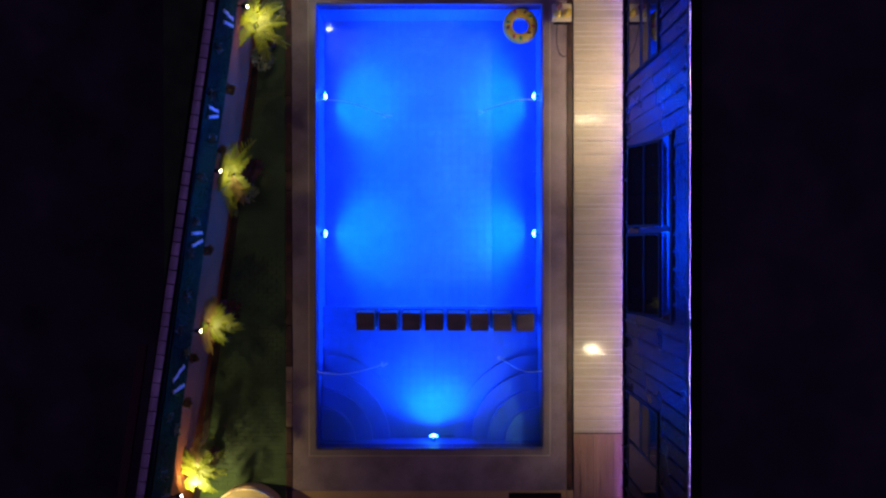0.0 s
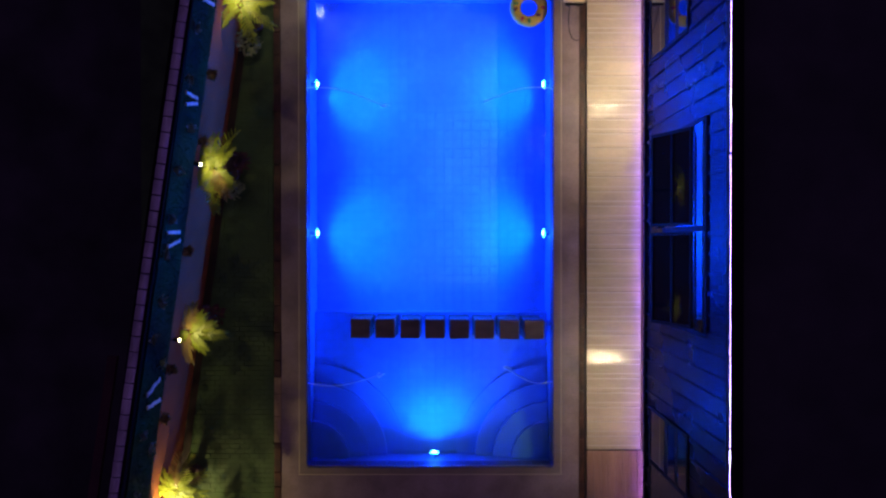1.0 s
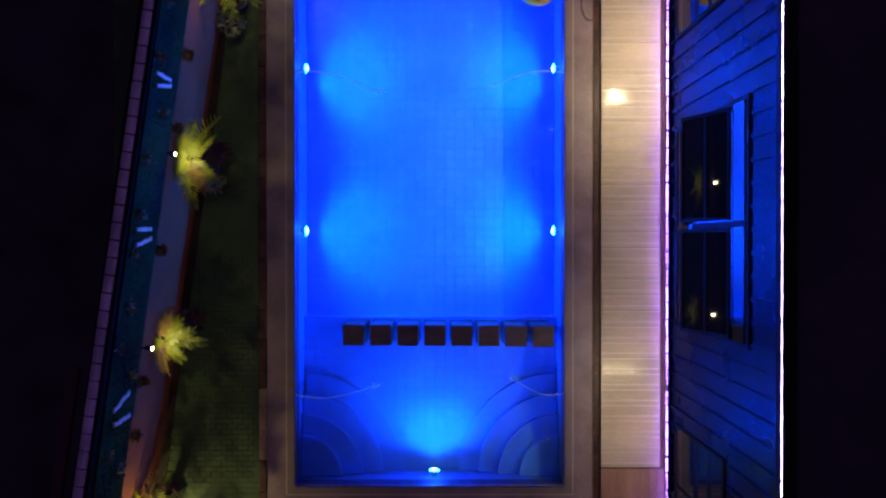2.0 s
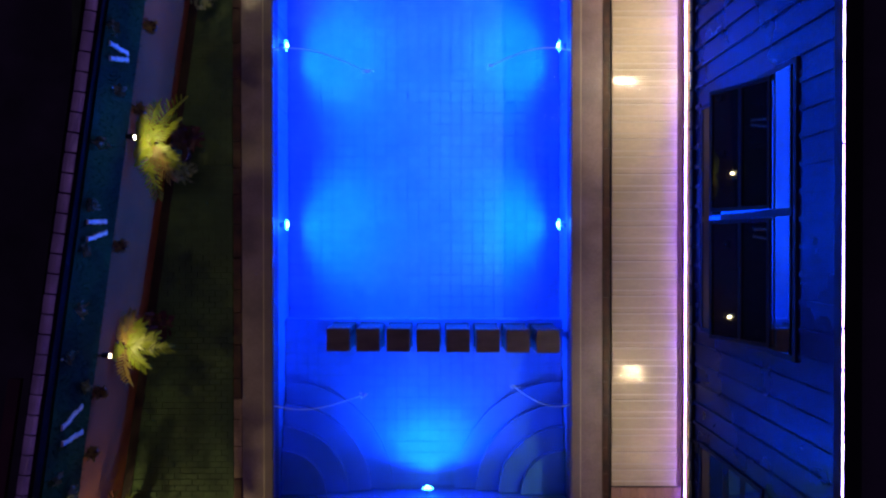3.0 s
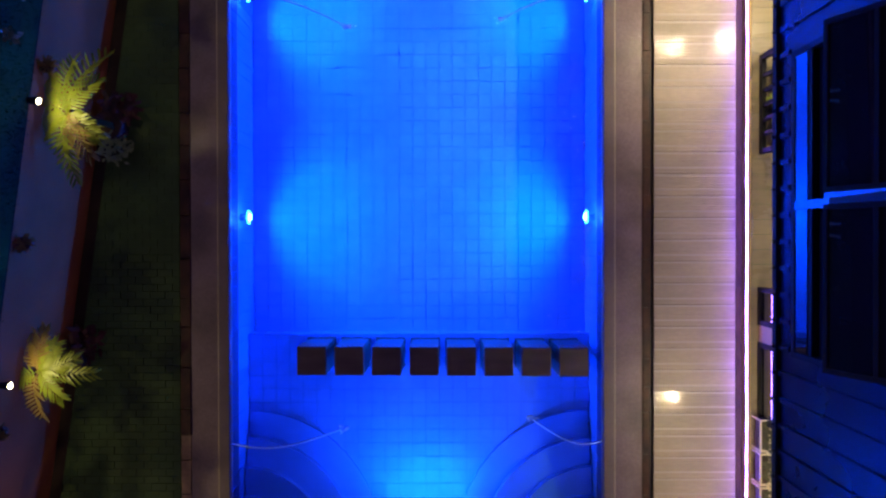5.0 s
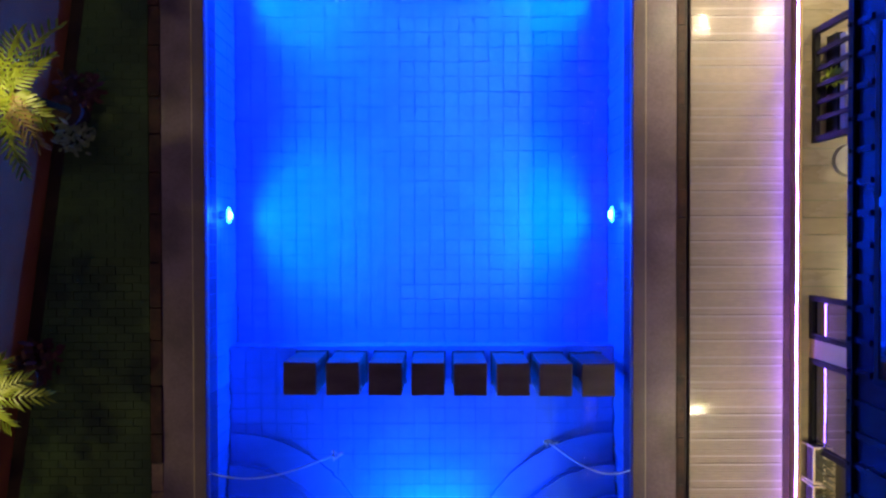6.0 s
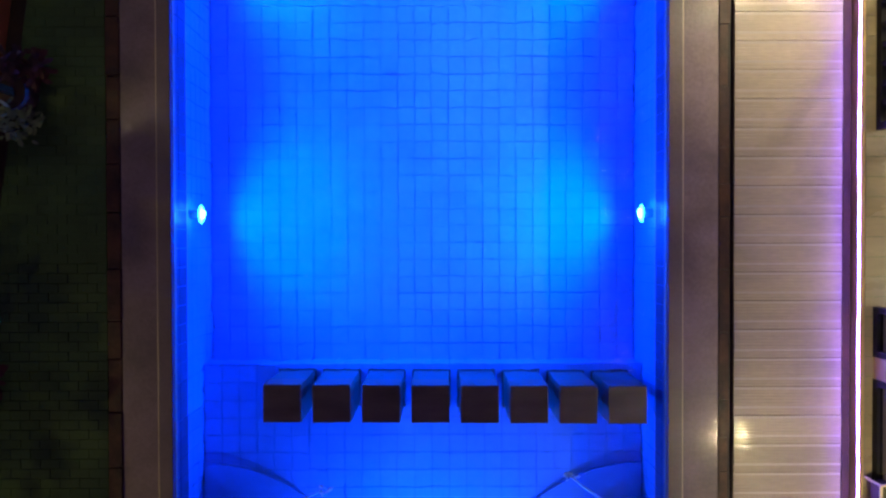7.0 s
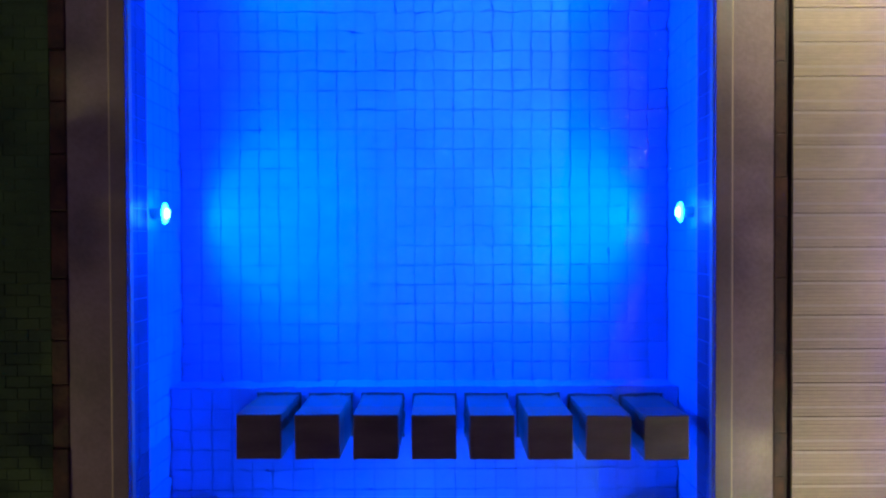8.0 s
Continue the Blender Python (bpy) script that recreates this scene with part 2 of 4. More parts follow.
def piece(name, me, parent, place, turn=0.0, scale=(1, 1, 1)):
    ob = new(name, me)
    ob.parent = parent
    ob.matrix_parent_inverse = parent.matrix_basis.inverted()
    ob.matrix_basis = Matrix.LocRotScale(place, Euler((0, 0, turn)), scale)
    return ob


def leaf_strip(bm, base, tip, width, droop, n=4, up=Vector((0, 0, 1))):
    base, tip = Vector(base), Vector(tip)
    side = (tip - base).cross(up)
    side = side.normalized() if side.length > 1e-5 else Vector((1, 0, 0))
    prev = None
    for i in range(n + 1):
        s = i / n
        c = base.lerp(tip, s) - Vector((0, 0, droop * s * s))
        w = width * (0.35 + 2.2 * s * (1 - s) + 0.1 * (1 - s)) if i < n else 0.002
        a, b = bm.verts.new(c + side * w / 2), bm.verts.new(c - side * w / 2)
        if prev:
            bm.faces.new((prev[0], a, b, prev[1]))
        prev = (a, b)


def boxes(*rows):
    bm = bmesh.new()
    for r in rows:
        box(bm, *r)
    return bm


def thing(name, place, label, category, group="", turn=0.0):
    ob = new(name)
    ob.empty_display_size = 0.1
    ob.matrix_basis = Matrix.LocRotScale(place, Euler((0, 0, turn)), None)
    return tagged(ob, label, category, group)


def tube(name, points, radius, mat, parent=None, label="", res=8):
    cu = bpy.data.curves.new(name, "CURVE")
    cu.dimensions, cu.bevel_depth, cu.bevel_resolution, cu.resolution_u = "3D", radius, 2, res
    sp = cu.splines.new("NURBS")
    sp.points.add(len(points) - 1)
    for p, q in zip(sp.points, points):
        p.co = (*q, 1)
    sp.use_endpoint_u, sp.order_u = True, min(4, len(points))
    tmp = bpy.data.objects.new(name, cu)
    me = bpy.data.meshes.new_from_object(tmp)
    bpy.data.objects.remove(tmp)
    me.materials.clear()
    me.materials.append(M[mat])
    me.shade_smooth()
    ob = new(name, me)
    if parent:
        ob.parent = parent
        ob.matrix_parent_inverse = parent.matrix_basis.inverted()
    if label:
        ob["label"] = label
    return ob


POOL_X, POOL_Y0, POOL_Y1 = 2.5, 0.0, 9.82
COPE_X = 3.04

# ---- ground ----
gb = boxes((-400, -5.9, -400, 400, -2.2, -0.20), (9.0, 400, -400, 400, -2.2, -0.20), (-5.9, 9.0, 11.6, 400, -2.2, -0.20),
           (-5.9, 9.0, -400, -2.6, -2.2, -0.20), (-5.9, 9.0, -2.6, 11.6, -2.2, -1.80))
tagged(part("ground", gb, "ground"), "dark bare ground in the night around the villa", "ground", kind="structure")

# ---- pool basin ----
T = 0.20
pool = tagged(part("pool_basin", boxes((-3.19, -2.52, -1.0, 11.0, -1.80, -0.061), (2.52, 3.19, -1.0, 11.0, -1.80, -0.061),
              (-2.52, 2.52, -1.0, -0.02, -1.80, -0.061), (-2.52, 2.52, 9.84, 11.0, -1.80, -0.061),
              (-2.52, 2.52, 3.05, 9.84, -1.80, DEEP_Z - 0.012), (-2.52, 2.52, -0.02, 3.05, -1.80, SHALLOW_Z - 0.012)), "grout"),
              "swimming pool basin with blue tiles and dark grout", "pool", kind="structure")
step_rows = []
for sx in (-1, 1):
    for k in range(4):
        r, top = 0.78 + 0.385 * k, -0.52 - 0.143 * k
        bm = bmesh.new()
        n = 22
        c = (sx * 2.5, 0.0)
        ring = [(c[0] - sx * r * math.cos(a), c[1] + r * math.sin(a)) for a in [math.pi / 2 * i / n for i in range(n + 1)]]
        lo = [bm.verts.new((x, y, SHALLOW_Z)) for x, y in ring + [c]]
        hi = [bm.verts.new((x, y, top)) for x, y in ring + [c]]
        bm.faces.new(hi)
        bm.faces.new(lo[::-1])
        for i in range(len(hi)):
            j = (i + 1) % len(hi)
            bm.faces.new((lo[i], lo[j], hi[j], hi[i]))
        ed = [e for e in bm.edges if e.verts[0].co.z > top - 0.001 and e.verts[1].co.z > top - 0.001]
        bmesh.ops.bevel(bm, geom=ed, offset=0.02, segments=2, affect="EDGES")
        part("pool_step", bm, "pool_tile", pool, "rounded tiled corner step under water")

# ---- water ----
JET_FALLS = [(-0.98, 7.42), (1.17, 7.51), (-1.07, 1.79), (1.59, 1.93)]
bm = bmesh.new()
bmesh.ops.create_grid(bm, x_segments=230, y_segments=450, size=0.5)
bmesh.ops.transform(bm, matrix=Matrix.Translation((0, 4.91, WATER_Z)) @ Matrix.Diagonal((4.998, 9.818, 1, 1)), verts=bm.verts[:])
for v in bm.verts:
    x, y = v.co.x, v.co.y
    h = 0.004 * noise.noise((x * 1.3, y * 1.3, 0))
    patch = 0.35 + 0.9 * max(0.0, 0.5 + noise.noise((x * 0.7, y * 0.5, 7.3)))
    for jx, jy in JET_FALLS:
        r = math.hypot(x - jx, y - jy)
        bend = 0.25 * noise.noise((x * 2.1, y * 2.1, jx))
        h += 0.0020 * patch * math.sin(2 * math.pi * (r + 0.09 * bend) / (0.105 + 0.012 * r)) * math.exp(-0.55 * r) * min(1.0, r / 0.15)
    h += 0.0008 * noise.noise((x * 9.0, y * 6.0, 3.1))
    v.co.z += h
bm.normal_update()
water_me = bpy.data.meshes.new("pool_water")
for f in bm.faces:
    if f.normal.z < 0:
        f.normal_flip()
bm.to_mesh(water_me)
bm.free()
water_me.materials.append(M["water"])
water_me.shade_smooth()
water = new("pool_water", water_me)
tagged(water, "clear rippling pool water lit blue from below", "water", kind="structure")
water.visible_shadow = False

# ---- coping ----
bm = boxes((-COPE_X, -2.675, -0.95, 10.8, -0.06, -0.004), (2.675, COPE_X, -0.95, 10.8, -0.06, -0.004),
              (-2.675, 2.675, -0.95, -0.175, -0.06, -0.004), (-2.675, 2.675, 9.995, 10.8, -0.06, -0.004))
for v in bm.verts:
    if abs(v.co.x) > 3.0 and v.co.z > -0.05:
        v.co.z -= 0.013
cope = tagged(part("pool_coping", bm, "coping"),
              "wet brown stone coping round the pool", "pool coping", kind="structure")
for x0, x1, y0, y1 in ((-2.667, -2.5, -0.167, 9.987), (2.5, 2.667, -0.167, 9.987), (-2.5, 2.5, -0.167, 0.0), (-2.5, 2.5, 9.82, 9.987)):
    bm = boxes((x0, x1, y0, y1, -0.06, 0.006))
    bevel(bm, 0.008)
    part("nosing", bm, "nosing", cope, "pale rounded stone nosing")

for x0, x1, y0, y1 in ((-2.676, -2.667, -0.176, 9.996), (2.667, 2.676, -0.176, 9.996), (-2.667, 2.667, -0.176, -0.167), (-2.667, 2.667, 9.987, 9.996)):
    part("joint_line", boxes((x0, x1, y0, y1, -0.06, 0.004)), "white", cope, "pale joint line in the coping")
tagged(part("south_paving", boxes((-3.19, 3.186, -2.4, -0.955, -0.20, -0.012)), "tan"), "tan paving past the end of the pool", "paving", kind="structure")
mat = thing("door_mat", (2.3, -1.2, -0.012), "dark rectangular mat on the paving", "mat")
bm = boxes((1.75, 2.92, -1.75, -1.0, -0.012, 0.008))
bevel(bm, 0.005)
part("body", bm, "black", mat)
rock = thing("stone_trough", (-2.95, 10.15, -0.004), "dark rough stone trough on the pool corner", "trough")
bm = bmesh.new()
for a, b, c, d in ((-3.02, -2.86, 9.96, 10.20), (-2.86, -2.72, 9.98, 10.24)):
    g = blob(bm, ((a + b) / 2, (c + d) / 2, 0.05), (0.10, 0.14, 0.09), 3)
    for v in g:
        v.co += Vector((0.02, 0.02, 0.02)) * noise.noise(v.co * 14)
part("body", bm, "drain", rock)

# ---- drain on the deck side, rustic edging on the garden side ----
tagged(part("drain_channel", boxes((COPE_X, 3.185, -2.0, 11.0, -0.10, -0.055)), "drain"), "dark recessed drain channel beside the deck", "drain", kind="structure")
part("drain_lip", boxes((COPE_X + 0.002, COPE_X + 0.014, -2.0, 11.0, -0.06, -0.006)), "rustic", bpy.data.objects["drain_channel"])
drain_channel = bpy.data.objects["drain_channel"]
random.seed(14)
y = -2.0
while y < 11.0:
    ln = random.uniform(0.3, 0.7)
    bm = boxes((COPE_X + 0.020, 3.158 + random.uniform(-0.02, 0.012), y + 0.003, min(y + ln, 11.0) - 0.003, -0.055, -0.024 + random.uniform(-0.008, 0.006)))
    bevel(bm, 0.010)
    part("edging_stone", bm, "rustic", drain_channel)
    y += ln
edging = tagged(part("edging_bed", boxes((-3.19, -COPE_X, -1.2, 11.0, -0.10, -0.05)), "drain"), "rustic brown stone edging along the green paving", "edging", kind="structure")
random.seed(4)
y = -1.2
while y < 11.0:
    ln = random.uniform(0.28, 0.62)
    bm = boxes((-3.185, -COPE_X - 0.006, y + 0.004, min(y + ln, 11.0) - 0.004, -0.05, 0.0 + random.uniform(-0.012, 0.006)))
    bevel(bm, 0.012)
    part("edging_stone", bm, "pale_edge" if 0.1 < y < 1.8 else "rustic", edging)
    y += ln

# ---- deck base and terrace base ----
deck = tagged(part("deck", boxes((3.188, 4.396, 0.33, 11.2, -0.14, -0.032)), "drain"), "grooved tan deck boards, wet, beside the pool", "deck", kind="structure")
deck_south = tagged(part("deck_south", boxes((3.188, 4.396, -2.4, 0.33, -0.14, -0.032)), "drain"), "red-brown deck boards at the end of the walkway", "deck", kind="structure")
terrace = tagged(part("terrace_floor", boxes((4.445, 8.8, -2.4, 11.2, -0.14, 0.118)), "soil"), "tan wood-look terrace floor under the overhang", "floor", kind="structure")
tagged(part("terrace_riser", boxes((4.400, 4.443, -2.4, 11.2, -0.14, 0.128)), "tan"), "tan step edge between deck and terrace", "step", kind="structure")
green_floor = tagged(part("green_paving", boxes((-5.9, -3.192, -2.4, 11.4, -0.20, -0.048)), "soil"), "green paving with dark joints beside the fence", "paving", kind="structure")

# ---- LED strip along the step ----
strip = thing("led_strip", (4.34, 4.5, 0.10), "glowing violet LED strip along the terrace step", "light strip")
for i in range(18):
    y0 = -1.2 + i * 0.70
    bm = boxes((4.387 + 0.003 * math.sin(i * 1.9), 4.396 + 0.003 * math.sin(i * 1.9), y0 + 0.006, y0 + 0.694, 0.113, 0.126))
    part("led_segment", bm, "led", strip)

# ---- house ----
WALL_X, W0, W1, Y_S, Y_N = 3.70, 2.28, 5.47, -1.60, 12.0
WINDOWS = [("window_1", 3.30, 6.20, 2.58, 4.86), ("window_2", 7.50, 10.9, 2.55, 4.22), ("window_3", 0.24, 1.86, 2.55, 4.22)]
bm = bmesh.new()
ys = [Y_S]
for nm, a, b, c, d in sorted(WINDOWS, key=lambda w: w[1]):
    box(bm, WALL_X, WALL_X + 0.18, ys[-1], a, W0, W1)
    box(bm, WALL_X, WALL_X + 0.18, a, b, W0, c)
    box(bm, WALL_X, WALL_X + 0.18, a, b, d, W1)
    ys.append(b)
box(bm, WALL_X, WALL_X + 0.18, ys[-1], Y_N, W0, W1)
wall_west = tagged(part("wall_west", bm, "cladding"), "dark ribbed metal upper wall washed blue by the pool", "wall", kind="structure")
part("drip_trim", boxes((3.655, 3.699, Y_S, Y_N, W0 - 0.02, W0 + 0.05)), "black", wall_west, "dark drip trim along the lower edge")
rib = mesh_of("rib", boxes((-0.026, 0.004, -0.024, 0.024, 0, 1)), "cladding")
cap = bmesh.new()
blob(cap, (0, 0, 0), (0.022, 0.022, 0.022), 1)
cap = mesh_of("rib_end", cap, "black")
y = Y_S + 0.02
while y < Y_N:
    spans = [(W0, W1)]
    for nm, a, b, c, d in WINDOWS:
        if a - 0.05 < y < b + 0.05:
            spans = [(W0, c - 0.05), (d + 0.05, W1)]
    for a, b in spans:
        piece("rib", rib, wall_west, (WALL_X, y, max(a, W0 + 0.052)), 0, (1, 1, b - max(a, W0 + 0.052)))
    piece("rib_end", cap, wall_west, (WALL_X - 0.05, y, W0 + 0.015))
    y += 0.26
tagged(part("wall_south", boxes((WALL_X + 0.18, 9.0, Y_S, Y_S + 0.18, W0, W1)), "cladding"), "dark metal end wall of the upper storey", "wall", kind="structure")
tagged(part("wall_east", boxes((8.8, 9.0, -2.4, Y_N, -0.15, W1)), "interior"), "dark rear wall of the house", "wall", kind="structure")
tagged(part("wall_north", boxes((WALL_X, 9.0, Y_N, Y_N + 0.2, -0.15, W1)), "interior"), "dark side wall of the house", "wall", kind="structure")
tagged(part("ceiling", boxes((WALL_X + 0.02, 8.8, Y_S, Y_N, SOFFIT_Z, SOFFIT_Z + 0.06)), "soffit"), "pale soffit over the terrace", "ceiling", kind="structure")
tagged(part("upper_room_wall", boxes((6.4, 6.5, Y_S + 0.2, Y_N, SOFFIT_Z + 0.07, W1)), "interior"), "dark wall inside the upper rooms", "wall", kind="structure")
tagged(part("roof", boxes((WALL_X + 0.11, 9.2, Y_S - 0.1, Y_N + 0.3, W1 + 0.005, W1 + 0.10)), "roof"), "dark flat roof of the house", "roof", kind="structure")
eave = thing("eave_light", (3.75, 5, 5.47), "glowing violet LED strip along the roof edge", "light strip")
random.seed(9)
y = Y_S
part("channel", boxes((3.672, 3.80, Y_S, Y_N, W1 + 0.102, W1 + 0.180)), "black", eave, "dark metal gutter channel")
# added lip, its overhang set to dim the strip seen from above
part("cover", boxes((3.6456, 3.70, Y_S, Y_N, W1 + 0.1805, W1 + 0.183)), "black", eave, "thin dark lip added to hide the strip from above")
part("flashing", boxes((3.672, 3.718, Y_S, Y_N, W1 + 0.002, W1 + 0.100)), "black", eave)
while y < Y_N:
    ln = random.choice((0.22, 0.34, 0.46, 0.60))
    part("led_segment", boxes((3.658, 3.671, y + 0.01, y + ln - 0.012, W1 + 0.145, W1 + 0.1795)), "eave_bright" if ln < 0.3 else "eave_led", eave)
    y += ln


def glazing(win, y0, y1, z0, z1, x=3.680):
    bm = boxes((x, x + 0.008, y0, y1, z0, z1))
    return part("pane", bm, "tinted", win)


def frame_of(win, y0, y1, z0, z1, w=0.055, x0=3.672, x1=3.78):
    part("window_frame", boxes((x0, x1, y0, y0 + w, z0, z1), (x0, x1, y1 - w, y1, z0, z1), (x0, x1, y0 + w, y1 - w, z0, z0 + w), (x0, x1, y0 + w, y1 - w, z1 - w, z1)),
         "black", win, "black metal window frame")


# large window: two bays, fixed strips below and above, awning sashes standing open between
win = thing("window_1", (3.70, 4.75, 2.6), "large black window with open awning sashes", "window")
win["kind"] = "structure"
frame_of(win, 3.302, 6.198, 2.582, 4.858)
part("mullion", boxes((3.668, 3.775, 4.70, 4.775, 3.20, 4.80)), "black", win)
# reflective piece added so that the mullion's lower end shines blue
part("mullion_foot", boxes((3.668, 3.775, 4.70, 4.775, 2.638, 3.199)), "tinted", win, "lower end of the mullion in mirror glass, added to look bright")
for y0, y1 in ((3.36, 4.70), (4.775, 6.14)):
    part("transom", boxes((3.69, 3.77, y0 + 0.001, y1 - 0.001, 2.84, 2.90)), "black", win)
    part("transom", boxes((3.69, 3.77, y0 + 0.001, y1 - 0.001, 4.405, 4.50)), "black", win)
    glazing(win, y0 + 0.002, y1 - 0.002, 2.64, 2.838)
    glazing(win, y0 + 0.002, y1 - 0.002, 4.502, 4.77, 3.662)
    glazing(win, y0 + 0.002, y1 - 0.002, 2.902, 4.40, 3.745)
    for (xa, za), (xb, zb) in (((3.665, 4.40), (3.345, 3.69)),):
        d = Vector((xb - xa, 0, zb - za))
        m = Matrix.Translation((xa, 0, za)) @ Matrix.Rotation(math.atan2(-d.z, d.x), 4, "Y")
        ln = d.length
        bm = bmesh.new()
        for r in ((0, ln, y0 + 0.01, y0 + 0.05, -0.02, 0.02), (0, ln, y1 - 0.05, y1 - 0.01, -0.02, 0.02), (0, 0.03, y0 + 0.05, y1 - 0.05, -0.02, 0.02),
                  (ln - 0.03, ln, y0 + 0.05, y1 - 0.05, -0.02, 0.02), (ln * 0.45, ln * 0.45 + 0.035, y0 + 0.05, y1 - 0.05, -0.02, 0.02)):
            box(bm, *r, m)
        sash = part("sash", bm, "black", win, "open black awning sash")
        bm = bmesh.new()
        box(bm, 0.031, ln * 0.45 - 0.001, y0 + 0.051, y1 - 0.051, -0.004, 0.004, m)
        part("pane", bm, "sash_glass", sash)
        bm = bmesh.new()
        box(bm, ln * 0.45 + 0.036, ln - 0.031, y0 + 0.051, y1 - 0.051, -0.004, 0.004, m)
        part("pane", bm, "sash_glass", sash)
    bm = bmesh.new()
    cyl(bm, 0.014, 0.014, (3.66, y0 + 0.40, 3.95), (3.62, y0 + 0.40, 3.95), 10)
    part("handle", bm, "tan", win, "small brass window handle")

for nm, split, label in (("window_2", 9.1, "black window with fixed panes above the deck"), ("window_3", 0.96, "black window with slatted fixed panes near the corner")):
    _, a, b, c, d = [w for w in WINDOWS if w[0] == nm][0]
    win = thing(nm, (3.70, (a + b) / 2, c), label, "window")
    win["kind"] = "structure"
    frame_of(win, a + 0.002, b - 0.002, c + 0.002, d - 0.002)
    part("mullion", boxes((3.674, 3.775, split - 0.03, split + 0.03, c + 0.058, d - 0.058)), "black", win)
    barred = (a + 0.06, split - 0.031) if nm == "window_2" else (split + 0.031, b - 0.06)
    plain = (split + 0.031, b - 0.06) if nm == "window_2" else (a + 0.06, split - 0.031)
    for z0, z1 in ((3.25, 3.41), (3.71, 3.83)):
        part("transom", boxes((3.68, 3.772, barred[0], barred[1], z0, z1)), "black", win)
    for z0, z1 in ((c + 0.06, 3.249), (3.411, 3.709), (3.831, d - 0.06)):
        glazing(win, *barred, z0, z1)
    glazing(win, *plain, c + 0.06, d - 0.06)

# soffit downlights; the pair at x 6.80 is added and unseen
for px, py, power in DOWNLIGHTS:
    dl = thing("downlight", (px, py, SOFFIT_Z), "round recessed warm downlight in the soffit", "downlight", "soffit downlights")
    bm = bmesh.new()
    cyl(bm, 0.07, 0.06, (px, py, SOFFIT_Z - 0.001), (px, py, SOFFIT_Z - 0.022), 20)
    part("trim_ring", bm, "white", dl)
    bm = bmesh.new()
    cyl(bm, 0.045, 0.045, (px, py, SOFFIT_Z - 0.023), (px, py, SOFFIT_Z - 0.032), 20)
    part("lens", bm, "down_glow", dl, "glowing warm lens")

# ---- ground floor front: screen, pier, glass door ----
screen = thing("slatted_screen", (4.57, 6.2, 0.12), "black steel screen with upright bars on the terrace", "screen")
part("post", boxes((4.55, 4.61, 5.56, 5.63, 0.12, 2.35)), "black", screen)
part("post", boxes((4.55, 4.61, 6.80, 6.87, 0.12, 2.35)), "black", screen)
part("bottom_rail", boxes((4.55, 4.61, 5.63, 6.80, 0.12, 0.20)), "black", screen)
part("top_rail", boxes((4.55, 4.61, 5.63, 6.80, 2.27, 2.35)), "black", screen)
for i in range(5):
    yb = 5.80 + i * 0.19
    part("bar", boxes((4.565, 4.60, yb, yb + 0.05, 0.20, 2.27)), "black", screen)

door = thing("glass_panel", (4.57, 3.5, 0.12), "dark glazed side panel in a black frame", "glass panel")
part("panel_frame", boxes((4.53, 4.60, 3.30, 3.36, 0.12, 2.45), (4.53, 4.60, 3.74, 3.80, 0.12, 2.45), (4.53, 4.60, 3.36, 3.74, 0.12, 0.20), (4.53, 4.60, 3.36, 3.74, 2.38, 2.45)), "black", door)
part("pane", boxes((4.56, 4.568, 3.36, 3.74, 0.20, 2.38)), "tinted", door)
tagged(part("pier", boxes((4.54, 4.80, 3.08, 3.297, 0.12, 2.495)), "tan"), "tan rendered pier between the glazed panels", "pier", kind="structure")
door = thing("door_1", (4.57, 2.6, 0.12), "black-framed glass door reflecting the deck", "door")
door["kind"] = "structure"
part("door_frame", boxes((4.53, 4.60, 2.02, 2.09, 0.12, 2.45), (4.53, 4.60, 3.01, 3.077, 0.12, 2.45), (4.53, 4.60, 2.09, 3.01, 0.12, 0.20), (4.53, 4.60, 2.09, 3.01, 2.38, 2.45)), "black", door)
part("pane", boxes((4.56, 4.568, 2.09, 3.01, 0.20, 2.38)), "tinted", door)
tagged(part("room_wall", boxes((4.85, 4.95, -2.4, 3.08, 0.12, 2.495)), "interior"), "dark wall behind the glass door", "wall", kind="structure")

seat = thing("lounge_bench", (5.05, 6.2, 0.13), "low bench with grey cushions behind the screen", "bench")
part("base", boxes((4.72, 5.38, 5.66, 6.78, 0.13, 0.34)), "black", seat)
for k in range(2):
    bm = boxes((4.74, 5.36, 5.68 + 0.55 * k, 6.21 + 0.55 * k, 0.34, 0.46))
    bevel(bm, 0.03, 3)
    part("cushion", bm, "cushion", seat)
for k, (cx, cy) in enumerate(((4.86, 5.85), (4.90, 6.50))):
    bm = bmesh.new()
    blob(bm, (cx, cy, 0.52), (0.15, 0.17, 0.07), 3)
    part("pillow", bm, "cushion", seat, "", True)
pot = thing("potted_plant", (4.68, 6.27, 0.13), "small yellow-green plant in a clay pot", "potted plant")
bm = bmesh.new()
cyl(bm, 0.05, 0.07, (4.665, 6.27, 0.13), (4.665, 6.27, 0.28), 14)
part("pot", bm, "pot", pot)
bm = bmesh.new()
rnd = random.Random(77)
for k in range(40):
    a = rnd.uniform(0, 6.28)
    c = Vector((4.665, 6.27, 0.27))
    leaf_strip(bm, c, c + Vector((0.12 * math.cos(a), 0.12 * math.sin(a), rnd.uniform(0.05, 0.22))), 0.03, 0.04, 3)
part("leaves", bm, "palm", pot)

